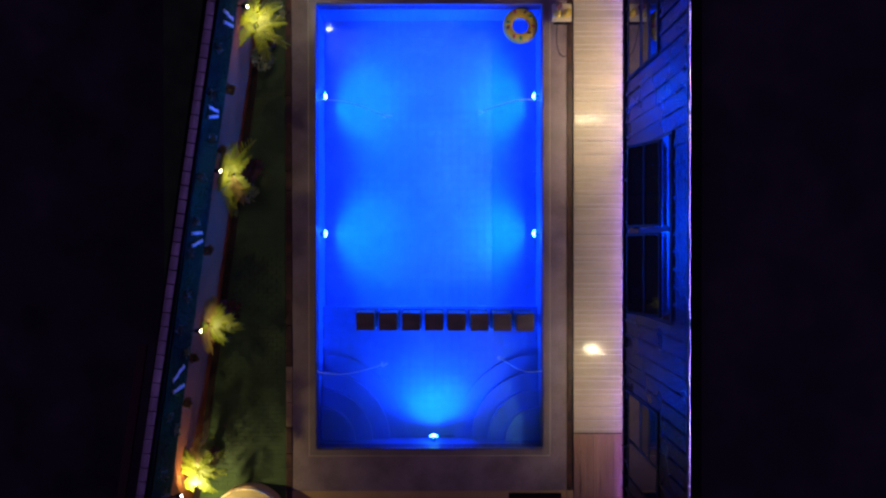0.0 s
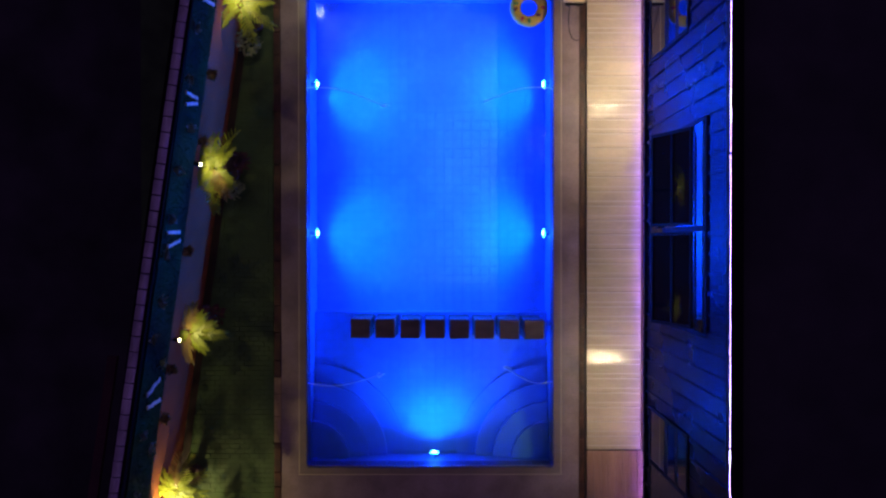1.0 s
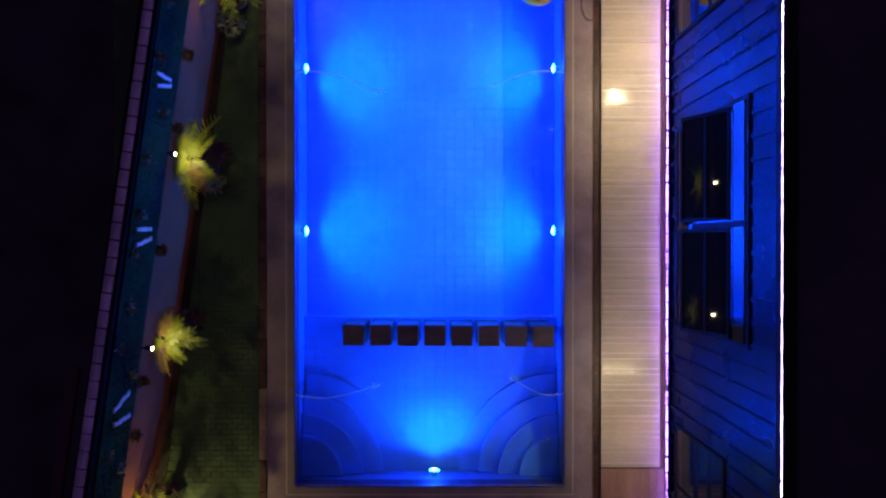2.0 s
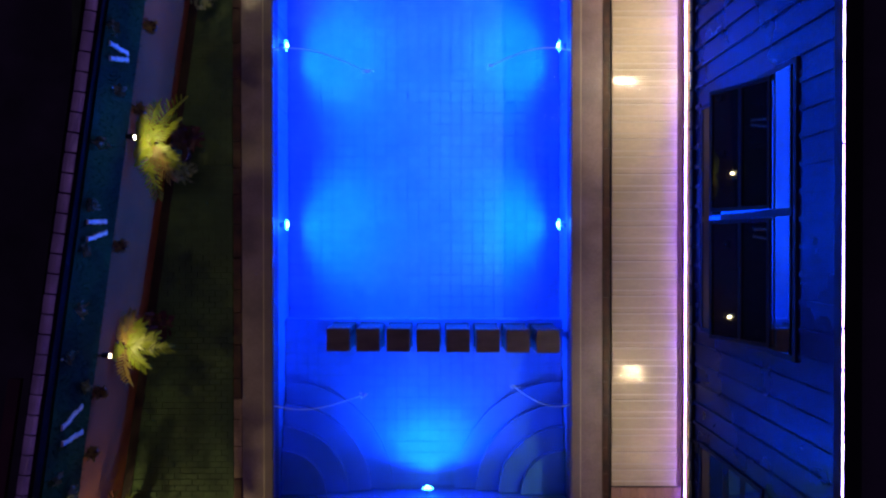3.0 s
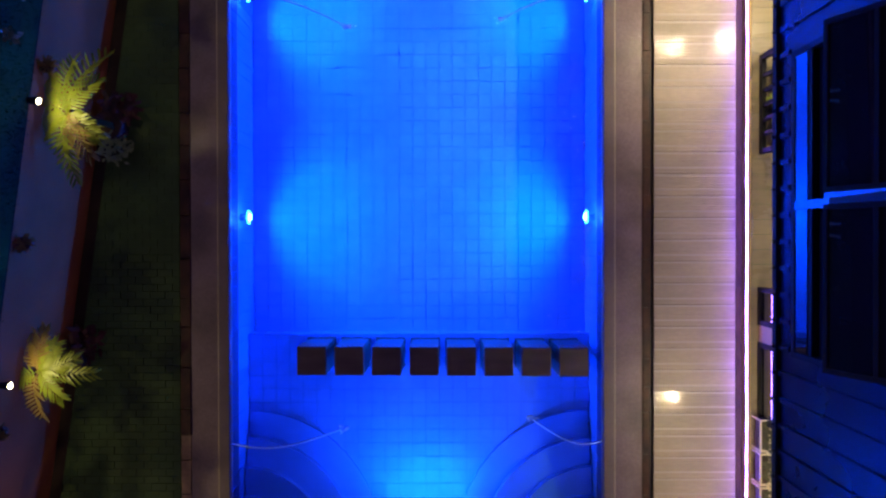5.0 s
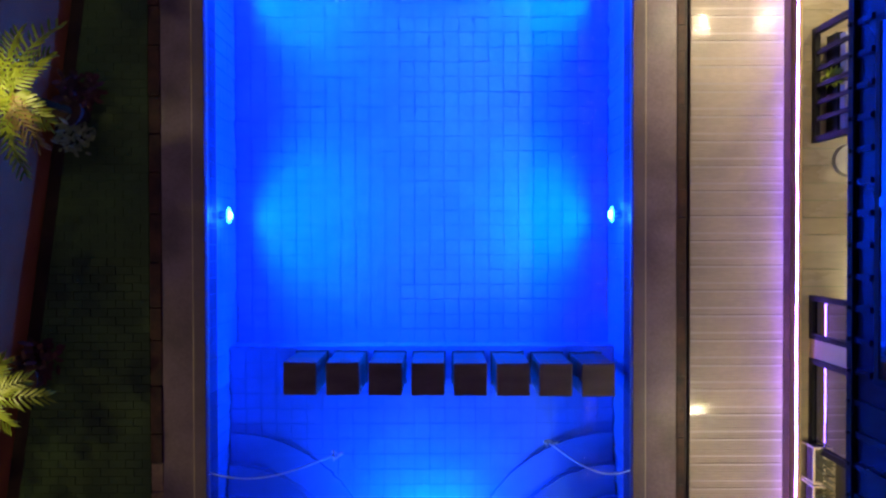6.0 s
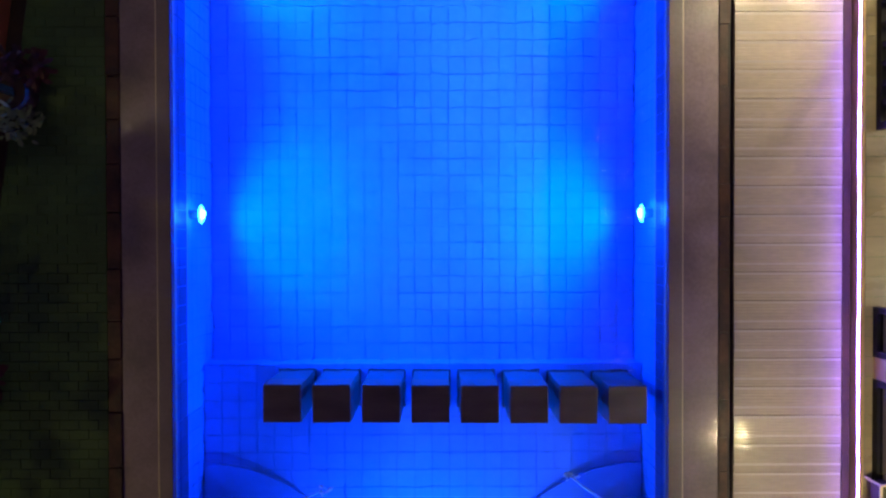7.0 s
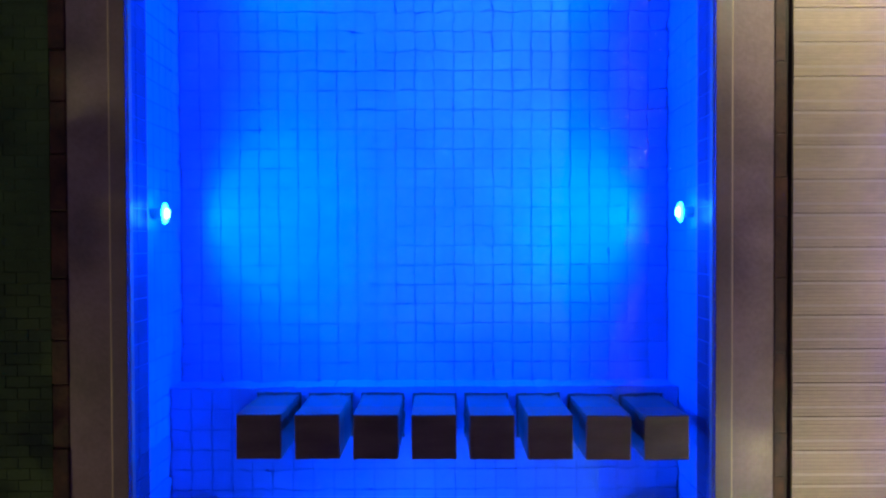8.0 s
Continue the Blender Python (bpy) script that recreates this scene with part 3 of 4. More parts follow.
# pedestal fan beside the screen
fan = thing("pedestal_fan", (4.98, 5.36, 0.12), "grey pedestal fan on the terrace floor", "fan")
bm = bmesh.new()
cyl(bm, 0.20, 0.17, (4.98, 5.36, 0.12), (4.98, 5.36, 0.16), 28)
part("base", bm, "fan", fan)
bm = bmesh.new()
cyl(bm, 0.018, 0.018, (4.98, 5.36, 0.16), (4.98, 5.36, 0.62), 12)
part("pole", bm, "fan", fan)
for k, r in enumerate((0.06, 0.12, 0.18, 0.23)):
    tube("guard_ring", [(4.98 + r * math.cos(a), 5.36 + r * math.sin(a), 0.74 - 0.05 * (r / 0.23) ** 2) for a in [2 * math.pi * i / 24 for i in range(25)]], 0.006, "fan", fan)
for k in range(12):
    a = 2 * math.pi * k / 12
    tube("guard_wire", [(4.98 + r * math.cos(a), 5.36 + r * math.sin(a), 0.74 - 0.05 * (r / 0.23) ** 2) for r in (0.03, 0.12, 0.23)], 0.003, "fan", fan)
for k in range(3):
    a = 2 * math.pi * k / 3
    bm = bmesh.new()
    box(bm, 0.03, 0.19, -0.05, 0.05, -0.004, 0.004, Matrix.Translation((4.98, 5.36, 0.67)) @ Matrix.Rotation(a, 4, "Z") @ Matrix.Rotation(0.4, 4, "X"))
    part("blade", bm, "fan", fan)
bm = bmesh.new()
cyl(bm, 0.05, 0.04, (4.98, 5.36, 0.60), (4.98, 5.36, 0.70), 16)
part("motor", bm, "black", fan)


# ---- plants ----
def palm(place, height, fronds, length, seed, label, dry=()):
    """An areca-like palm: pot, slim stems and arching fronds of paired leaflets."""
    rnd = random.Random(seed)
    x, y, z = place
    t = thing("palm", place, label, "palm", "palms along the fence")
    bm = bmesh.new()
    cyl(bm, 0.13, 0.17, (x, y, z), (x, y, z + 0.28), 18)
    part("pot", bm, "pot", t)
    bm = bmesh.new()
    for k in range(3):
        a = rnd.uniform(0, 6.28)
        cyl(bm, 0.028, 0.018, (x + 0.05 * math.cos(a), y + 0.05 * math.sin(a), z + 0.25), (x + 0.03 * math.cos(a), y + 0.03 * math.sin(a), z + height), 8)
    part("stem", bm, "trunk", t)
    for k, (deg, ln, lift) in enumerate(fronds):
        a = radians(deg)
        bm = bmesh.new()
        out = Vector((math.cos(a), math.sin(a), 0))
        across = Vector((-math.sin(a), math.cos(a), 0))
        sway = rnd.uniform(-0.22, 0.22) * ln
        pts = []
        for i in range(27):
            q = i / 26
            pts.append(Vector((x, y, z + height)) + out * ln * q + across * sway * q * q + Vector((0, 0, ln * (lift * q - 0.8 * q * q))))
        for i in range(26):
            side = across * 0.007 * (1.2 - i / 26)
            bm.faces.new([bm.verts.new(p) for p in (pts[i] + side, pts[i + 1] + side, pts[i + 1] - side, pts[i] - side)])
        for i in range(3, 27, 2):
            q = i / 26
            w = length * (0.40 + 1.15 * q * (1.08 - q))
            for sgn in (-1, 1):
                fw = out * (0.50 + 0.62 * q * q) + across * sgn * (1.0 - 0.45 * q) + Vector((0, 0, rnd.uniform(0.0, 0.22)))
                tip = pts[i] + fw.normalized() * w * rnd.uniform(0.8, 1.12)
                leaf_strip(bm, pts[i], tip, 0.030, 0.05 * rnd.uniform(0.3, 1.4))
        part("frond", bm, "palm_dry" if k in dry else "palm", t)
    return t


def shrub(place, radius, leaves, mat, seed, label, size=0.07):
    rnd = random.Random(seed)
    x, y, z = place
    t = thing("shrub", place, label, "shrub", "shrubs by the palms")
    bm = bmesh.new()
    for k in range(7):
        a = rnd.uniform(0, 6.28)
        cyl(bm, 0.009, 0.004, (x, y, z), (x + radius * 0.7 * math.cos(a), y + radius * 0.7 * math.sin(a), z + rnd.uniform(0.18, 0.4)), 6)
    part("stems", bm, "trunk", t)
    bm = bmesh.new()
    for k in range(leaves):
        a, r = rnd.uniform(0, 6.28), radius * math.sqrt(rnd.random())
        c = Vector((x + r * math.cos(a), y + r * math.sin(a), z + rnd.uniform(0.12, 0.46) * (1.1 - 0.5 * r / radius)))
        b = rnd.uniform(0, 6.28)
        leaf_strip(bm, c, c + Vector((math.cos(b), math.sin(b), rnd.uniform(-0.2, 0.6))) * size * rnd.uniform(0.7, 1.5), size * 0.55, 0.01, 3)
    part("leaves", bm, mat, t)
    return t


FLOOR_G = -0.03
palm((-3.50, 8.98, FLOOR_G), 1.15, ((95, 0.70, 0.5), (50, 0.62, 0.5), (10, 0.50, 0.4), (320, 0.62, 0.5), (285, 0.62, 0.4), (215, 0.55, 0.5), (160, 0.45, 0.6), (125, 0.5, 0.7)), 0.26, 1,
     "yellow-lit palm in a pot beside the fence")
palm((-4.00, 5.93, FLOOR_G), 1.22, ((70, 0.78, 0.6), (90, 0.60, 0.7), (116, 0.50, 0.7), (276, 0.78, 0.5), (258, 0.62, 0.6), (296, 0.56, 0.7), (212, 0.36, 0.6), (150, 0.44, 0.6), (48, 0.50, 0.6), (322, 0.42, 0.6)), 0.26, 2,
     "yellow-lit palm in a dark pot beside the fence", (5,))
palm((-4.53, 2.86, FLOOR_G), 0.95, ((110, 0.62, 0.5), (80, 0.52, 0.7), (355, 0.58, 0.5), (18, 0.45, 0.7), (255, 0.58, 0.4), (310, 0.42, 0.6), (200, 0.38, 0.7), (50, 0.4, 0.8)), 0.25, 3,
     "tawny palm in a dark pot beside the fence", (0, 1, 4))
palm((-4.78, -0.10, FLOOR_G), 1.00, ((95, 0.62, 0.6), (60, 0.60, 0.5), (20, 0.52, 0.4), (340, 0.50, 0.5), (285, 0.58, 0.4), (245, 0.5, 0.5), (190, 0.40, 0.6), (130, 0.46, 0.7)), 0.25, 4,
     "yellow-lit palm beside the round seat", (0,))
shrub((-3.95, 5.66, FLOOR_G), 0.20, 130, "leaf", 5, "small grey-green shrub in the shade of the palm")
shrub((-3.90, 6.18, FLOOR_G), 0.22, 110, "red_leaf", 6, "dark red-leaved shrub under the palm", 0.10)
shrub((-4.38, 3.10, FLOOR_G), 0.20, 90, "red_leaf", 7, "dark red-leaved shrub beside the palm", 0.10)
shrub((-3.62, 8.58, FLOOR_G), 0.24, 130, "leaf", 8, "dark low shrub under the palm")
shrub((-3.42, 9.62, FLOOR_G), 0.26, 150, "leaf", 18, "pale bushy shrub beside the palm")

# ---- fence ----
ang = math.atan(0.142)


def slab(xa, xb, y0, y1, z0, z1, off=fence_x):
    """A prism along the fence's line, xa to xb from its face."""
    bm = bmesh.new()
    vs = [bm.verts.new((off(y) + x, y, z)) for z in (z0, z1) for x, y in ((xa, y0), (xb, y0), (xb, y1), (xa, y1))]
    for f in ((3, 2, 1, 0), (4, 5, 6, 7), (0, 1, 5, 4), (1, 2, 6, 5), (2, 3, 7, 6), (3, 0, 4, 7)):
        bm.faces.new([vs[i] for i in f])
    return bm


fence = tagged(part("fence_wall", slab(-0.20, 0.0, -2.4, 11.4, -0.10, 1.55), "plaster"), "mauve plastered boundary wall", "wall", kind="structure")
# the dark band above the turf is cap shade carried by the wall's colour
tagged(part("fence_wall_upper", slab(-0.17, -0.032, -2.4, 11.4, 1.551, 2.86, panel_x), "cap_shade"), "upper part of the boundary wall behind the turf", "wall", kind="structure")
turf = tagged(part("wall_turf_panel", slab(-0.03, 0.0, -2.4, 11.4, 1.62, 2.56, panel_x), "turf"), "blue-green turf panel fixed high on the boundary wall", "wall panel", kind="structure")
bm = bmesh.new()
rnd = random.Random(12)
for k in range(9000):
    y, z = rnd.uniform(-1.4, 10.9), rnd.uniform(1.62, 2.56)
    b = Vector((panel_x(y), y, z))
    leaf_strip(bm, b, b + Vector((rnd.uniform(0.015, 0.04), rnd.uniform(-0.03, 0.03), rnd.uniform(-0.03, 0.02))), 0.008, 0.004, 1)
tagged(part("turf_blades", bm, "turf", turf), "short blades of the wall turf", kind="stuff")
tagged(part("wall_gutter", slab(0.002, 0.15, -2.4, 11.4, -0.047, -0.016), "drain"), "dark gutter strip at the foot of the boundary wall", "gutter", kind="structure")
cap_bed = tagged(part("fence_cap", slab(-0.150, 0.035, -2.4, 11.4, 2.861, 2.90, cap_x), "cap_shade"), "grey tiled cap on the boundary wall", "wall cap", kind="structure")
bm = bmesh.new()
rows = []
for e in (0.010, 0.240):
    rows.append([bm.verts.new((-0.155 + 0.135 * i / 6, e, 0.046 * math.sin(math.pi * (0.18 + 0.74 * i / 6)))) for i in range(7)] + [bm.verts.new((-0.02, e, 0.001)), bm.verts.new((-0.155, e, 0.001))])
for i in range(9):
    bm.faces.new((rows[0][i], rows[0][(i + 1) % 9], rows[1][(i + 1) % 9], rows[1][i]))
bm.faces.new(rows[0])
bm.faces.new(rows[1][::-1])
cap_tile = mesh_of("cap_tile", bm, "cap")
y = -2.2
while y < 11.2:
    piece("cap_tile", cap_tile, cap_bed, (cap_x(y), y, 2.90 + rnd.uniform(-0.003, 0.003)), -ang + rnd.uniform(-0.01, 0.01))
    y += 0.25
# edge of the neighbouring roof just past the wall
roof_edge = tagged(part("neighbour_roof", slab(-0.62, -0.46, -2.4, 2.7, 2.60, 2.66, cap_x), "neighbour"), "dark red neighbouring roof edge past the boundary wall", "roof", kind="structure")


def spot_fixture(x, y, z):
    t = thing("garden_spotlight", (x, y, z), "small bright warm garden spotlight on the wall", "spotlight", "garden spotlights")
    bm = bmesh.new()
    cyl(bm, 0.035, 0.05, (x - 0.05, y, z + 0.03), (x + 0.05, y - 0.01, z - 0.02), 14)
    housing = part("housing", bm, "black", t)
    bm = bmesh.new()
    cyl(bm, 0.030, 0.028, (x + 0.0505, y - 0.01, z - 0.0205), (x + 0.062, y - 0.012, z - 0.026), 14)
    blob(bm, (x + 0.056, y - 0.011, z + 0.010), (0.024, 0.036, 0.022), 2)
    part("lens", bm, "spot_glow", housing, "glowing warm lens")
    bm = bmesh.new()
    cyl(bm, 0.012, 0.012, (x - 0.30, y, z + 0.03), (x - 0.04, y, z + 0.03), 8)
    part("bracket", bm, "black", t)


for sp in SPOTS:
    spot_fixture(*sp)


# slim post lamp at the far pool corner, mirrored in the water
corner = thing("post_lamp", (-2.86, 10.40, -0.004), "slim dark post lamp with a bright warm head", "post lamp")
bm = bmesh.new()
cyl(bm, 0.022, 0.016, (-2.86, 10.40, -0.004), (-2.86, 10.40, 1.62), 12)
part("post", bm, "black", corner)
bm = bmesh.new()
cyl(bm, 0.05, 0.07, (-2.86, 10.40, -0.004), (-2.86, 10.40, -0.030 + 0.05), 16)
part("foot", bm, "black", corner)
bm = bmesh.new()
cyl(bm, 0.018, 0.014, (-2.86, 10.40, 1.60), (-2.69, 10.12, 1.69), 10)
arm = part("arm", bm, "black", corner)
bm = bmesh.new()
cyl(bm, 0.075, 0.045, (-2.67, 10.07, 1.640), (-2.67, 10.07, 1.700), 18)
part("hood", bm, "black", arm)
bm = bmesh.new()
blob(bm, (-2.67, 10.07, 1.630), (0.070, 0.070, 0.024), 2)
part("lens", bm, "corner_glow", arm, "glowing warm lens")


def ornament(y, z, slats):
    """Two white slats on the turf panel: each a shift along the wall and a lean."""
    x = panel_x(y) + 0.05
    t = thing("wall_ornament", (x, y, z), "pair of white carved slats on the wall turf", "wall ornament", "white wall ornaments")
    for k, (dy, lean) in enumerate(slats):
        bm = bmesh.new()
        n = 12
        prev = None
        for i in range(n + 1):
            q = -0.24 + 0.48 * i / n
            w = 0.030 + 0.007 * math.sin(i * 1.7 + k) + 0.005 * math.cos(i * 3.1)
            c = Vector((x + 0.010 * math.sin(i * 0.9), y + dy + lean * q / 0.24 * -0.5, z + q))
            row = [bm.verts.new(c + Vector(o)) for o in ((-0.012, -w, 0), (0.014, -w * 0.8, 0), (0.014, w * 0.8, 0), (-0.012, w, 0))]
            if prev:
                for j in range(4):
                    bm.faces.new((prev[j], prev[(j + 1) % 4], row[(j + 1) % 4], row[j]))
            else:
                bm.faces.new(row[::-1])
            prev = row
        bm.faces.new(prev)
        part("slat", bm, "white", t)


for y, z, slats in ((8.76, 2.10, ((0.09, 0.0), (-0.08, 0.08))), (6.98, 2.22, ((0.07, 0.0), (-0.07, 0.11))), (4.63, 2.18, ((0.10, 0.02), (-0.09, 0.10))), (1.93, 2.12, ((0.15, 0.18), (-0.14, 0.03)))):
    ornament(y, z, slats)


def clump(y, z, size, seed):
    rnd = random.Random(seed)
    x = panel_x(y) + 0.02
    t = thing("wall_plant", (x, y, z), "small trailing plant on the wall turf", "plant", "trailing wall plants")
    bm = bmesh.new()
    for k in range(34):
        c = Vector((x + rnd.uniform(0, 0.07), y + rnd.gauss(0, size * 0.45), z + rnd.gauss(0, size * 0.6)))
        b = rnd.uniform(0, 6.28)
        leaf_strip(bm, c, c + Vector((rnd.uniform(0.01, 0.05), 0.05 * math.cos(b), 0.05 * math.sin(b))), 0.032, 0.0, 3)
    part("leaves", bm, "leaf", t)


for k, (y, z, s) in enumerate(((9.9, 2.3, 0.10), (8.1, 2.45, 0.08), (7.25, 2.5, 0.10), (6.5, 2.15, 0.10), (5.75, 2.45, 0.11), (4.95, 2.42, 0.09), (4.35, 2.42, 0.07),
                               (3.55, 2.35, 0.09), (2.95, 2.45, 0.10), (2.45, 1.95, 0.09), (1.30, 2.35, 0.10), (0.95, 1.95, 0.11), (0.2, 2.3, 0.12), (-0.3, 2.1, 0.12))):
    clump(y, z, s, 30 + k)


def hook(y, z):
    x = fence_x(y)
    t = thing("wall_planter", (x, y, z), "small brown planter hung under the wall turf", "planter", "hanging planters")
    bm = bmesh.new()
    cyl(bm, 0.05, 0.08, (x + 0.10, y, z), (x + 0.10, y, z + 0.11), 12)
    part("pot", bm, "pot", t)
    bm = bmesh.new()
    cyl(bm, 0.008, 0.008, (x - 0.02, y, z + 0.09), (x + 0.06, y, z + 0.09), 6)
    part("bracket", bm, "black", t)
    bm = bmesh.new()
    rnd = random.Random(int(y * 10))
    for k in range(26):
        a = rnd.uniform(0, 6.28)
        c = Vector((x + 0.10, y, z + 0.11))
        leaf_strip(bm, c, c + Vector((0.13 * math.cos(a), 0.13 * math.sin(a), rnd.uniform(-0.02, 0.1))), 0.025, 0.04, 3)
    part("leaves", bm, "palm_dry", t)


for y in (7.62, 6.40, 4.40, 2.25, 1.35):
    hook(y, 1.30)

# ---- pool fittings ----
for px, py, turn in POOL_LAMPS:
    dx, dy = math.cos(radians(turn)), math.sin(radians(turn))
    t = thing("pool_light", (px, py, LAMP_Z), "round glowing blue pool light on the pool wall", "pool light", "pool lights")
    bm = bmesh.new()
    cyl(bm, 0.050, 0.060, (px - 0.10 * dx, py - 0.10 * dy, LAMP_Z), (px + 0.01 * dx, py + 0.01 * dy, LAMP_Z), 24)
    housing = part("housing", bm, "pool_tile", t)
    bm = bmesh.new()
    cyl(bm, 0.098, 0.085, (px + 0.011 * dx, py + 0.011 * dy, LAMP_Z), (px + 0.025 * dx, py + 0.025 * dy, LAMP_Z), 24)
    part("lens", bm, "pool_glow", housing, "glowing cyan lens")
    bm = bmesh.new()
    cyl(bm, 0.050, 0.040, (px + 0.026 * dx, py + 0.026 * dy, LAMP_Z), (px + 0.048 * dx, py + 0.048 * dy, LAMP_Z), 20)
    part("lamp_core", bm, "pool_core", housing, "white-hot lamp core")

# thin arcs of water from the pool walls
for x0, y0, x1, y1, bow in ((-2.5, 7.71, -0.98, 7.42, 0.10), (2.5, 7.69, 1.17, 7.51, 0.10), (-2.5, 1.69, -1.07, 1.79, -0.10), (2.5, 1.71, 1.59, 1.93, -0.12)):
    t = thing("water_jet", (x0, y0, 0.0), "thin arc of water falling into the pool", "water jet", "water jets")
    pts = [(x0 + (x1 - x0) * s, y0 + (y1 - y0) * s + bow * math.sin(math.pi * s) * (1 - s * 0.4), -0.03 + 0.9 * s * (1 - s) + (WATER_Z + 0.03) * s) for s in [i / 8 for i in range(9)]]
    tube("stream", pts, 0.011, "jet", t)
    rnd = random.Random(int(100 * y0 + x0))
    for k in range(16):
        bm = bmesh.new()
        r = rnd.uniform(0.012, 0.030)
        blob(bm, (x1 + rnd.gauss(0, 0.035), y1 + rnd.gauss(0, 0.025), WATER_Z + 0.004), (r, r * 0.7, r * 0.5), 1)
        part("splash", bm, "jet", t)

# stone stools in a row in the shallow water
PITCH = (2.332 - 0.395 + 1.63) / 7
bm = boxes((-0.197, 0.197, -0.197, 0.197, 0.03, SHALLOW_Z * -1 - 0.068))
bevel(bm, 0.010)
seat_me = mesh_of("block", bm, "stool")
bm = boxes((-0.215, 0.215, -0.215, 0.215, 0.0, 0.03))
foot_me = mesh_of("foot", bm, "stool")
first = thing("pool_stool", (-1.63 + 0.197, 2.80, SHALLOW_Z), "square brown stone stool standing in the pool", "stool", "stools in the pool")
for nm, me in (("block", seat_me), ("foot", foot_me)):
    ob = new(nm, me)
    ob.parent = first
for i in range(1, 8):
    copy_thing(first, pose(-1.63 + 0.197 + i * PITCH, 2.80 - 0.004 * i, SHALLOW_Z, 0, 0, (0.6, -0.5, 0.3, -0.2, 0.5, -0.6, 0.2)[i - 1]))

# swim ring
ring = thing("swim_ring", (2.05, 9.44, WATER_Z), "yellow inflatable swim ring with printed patches", "swim ring")
bm = bmesh.new()
R0, R1, NU, NV = 0.285, 0.112, 48, 16
vs = [[bm.verts.new((2.05 + (R0 + R1 * math.cos(v)) * math.cos(u), 9.44 + (R0 + R1 * math.cos(v)) * math.sin(u), WATER_Z + 0.055 + 0.9 * R1 * math.sin(v)))
       for v in [2 * math.pi * j / NV for j in range(NV)]] for u in [2 * math.pi * i / NU for i in range(NU)]]
for i in range(NU):
    for j in range(NV):
        bm.faces.new((vs[i][j], vs[(i + 1) % NU][j], vs[(i + 1) % NU][(j + 1) % NV], vs[i][(j + 1) % NV]))
part("tube", bm, "yellow", ring, "", True)
rnd = random.Random(3)
for k in range(9):
    a = 2 * math.pi * k / 9 + rnd.uniform(-0.2, 0.2)
    rr = R0 + rnd.uniform(-0.03, 0.03)
    bm = bmesh.new()
    g = blob(bm, (0, 0, 0), (0.055, 0.035, 0.012), 2)
    bmesh.ops.transform(bm, matrix=Matrix.Translation((2.05 + rr * math.cos(a), 9.44 + rr * math.sin(a), WATER_Z + 0.055 + 0.885 * R1)) @ Matrix.Rotation(a + rnd.uniform(-1, 1), 4, "Z"), verts=g)
    part("printed_patch", bm, ("red", "green_print", "brown")[k % 3], ring, "", True)

# shower tray with toys at the corner of the deck
shelf = thing("poolside_shelf", (2.92, 9.430, 0.0), "white shelf on a dark stand at the pool corner", "shelf")
part("board", boxes((2.66, 3.08, 9.330, 9.70, 0.30, 0.34)), "white", shelf)
for lx in (2.80, 2.99):
    part("leg", boxes((lx, lx + 0.03, 9.355, 9.385, -0.004, 0.30)), "black", shelf)
part("back", boxes((2.70, 3.06, 9.280, 9.325, 0.26, 0.30)), "black", shelf)
hose = thing("hose", (2.80, 9.210, 0.0), "dark garden hose hanging in a loop over the coping", "hose")
tube("loop", [(2.79, 9.290, 0.27), (2.79, 9.210, 0.20), (2.80, 9.010, 0.06), (2.84, 8.790, 0.012), (2.92, 8.670, 0.012), (3.00, 8.650, 0.012), (3.06, 8.710, 0.012)], 0.011, "rubber", hose)
for x, y, r, mat, lab in ((2.76, 9.44, 0.085, "yellow", "yellow rounded toy on the shelf"), (2.96, 9.46, 0.10, "yellow", "yellow rounded toy with a red mark"), (2.78, 9.61, 0.080, "brown", "brown rounded toy on the shelf")):
    t = thing("bath_toy", (x, y, 0.34), lab, "toy", "toys on the pool corner")
    bm = bmesh.new()
    blob(bm, (x, y, 0.34 + r * 0.9), (r, r * 0.85, r * 0.9), 3)
    body = part("body", bm, mat, t, "", True)
    bm = bmesh.new()
    blob(bm, (x + 0.02, y + 0.02, 0.34 + r * 1.9), (r * 0.6, r * 0.6, r * 0.55), 3)
    part("top", bm, mat, t, "", True)
    bm = bmesh.new()
    blob(bm, (x - r * 0.4, y - r * 0.3, 0.34 + r * 1.55), (r * 0.22, r * 0.22, r * 0.2), 2)
    part("mark", bm, "red", body, "", True)

# round cream seat by the green paving
seat = thing("round_daybed", (-3.95, -1.55, -0.03), "round cream daybed with white piping", "daybed")
bm = bmesh.new()
cyl(bm, 0.78, 0.82, (-3.95, -1.55, -0.03), (-3.95, -1.55, 0.30), 64)
part("base", bm, "tan", seat)
bm = bmesh.new()
cyl(bm, 0.80, 0.78, (-3.95, -1.55, 0.30), (-3.95, -1.55, 0.42), 64)
bevel(bm, 0.02)
pad = part("cushion", bm, "cream", seat)
tube("piping", [(-3.95 + 0.80 * math.cos(a), -1.55 + 0.80 * math.sin(a), 0.42) for a in [2 * math.pi * i / 48 for i in range(49)]], 0.022, "white", pad)

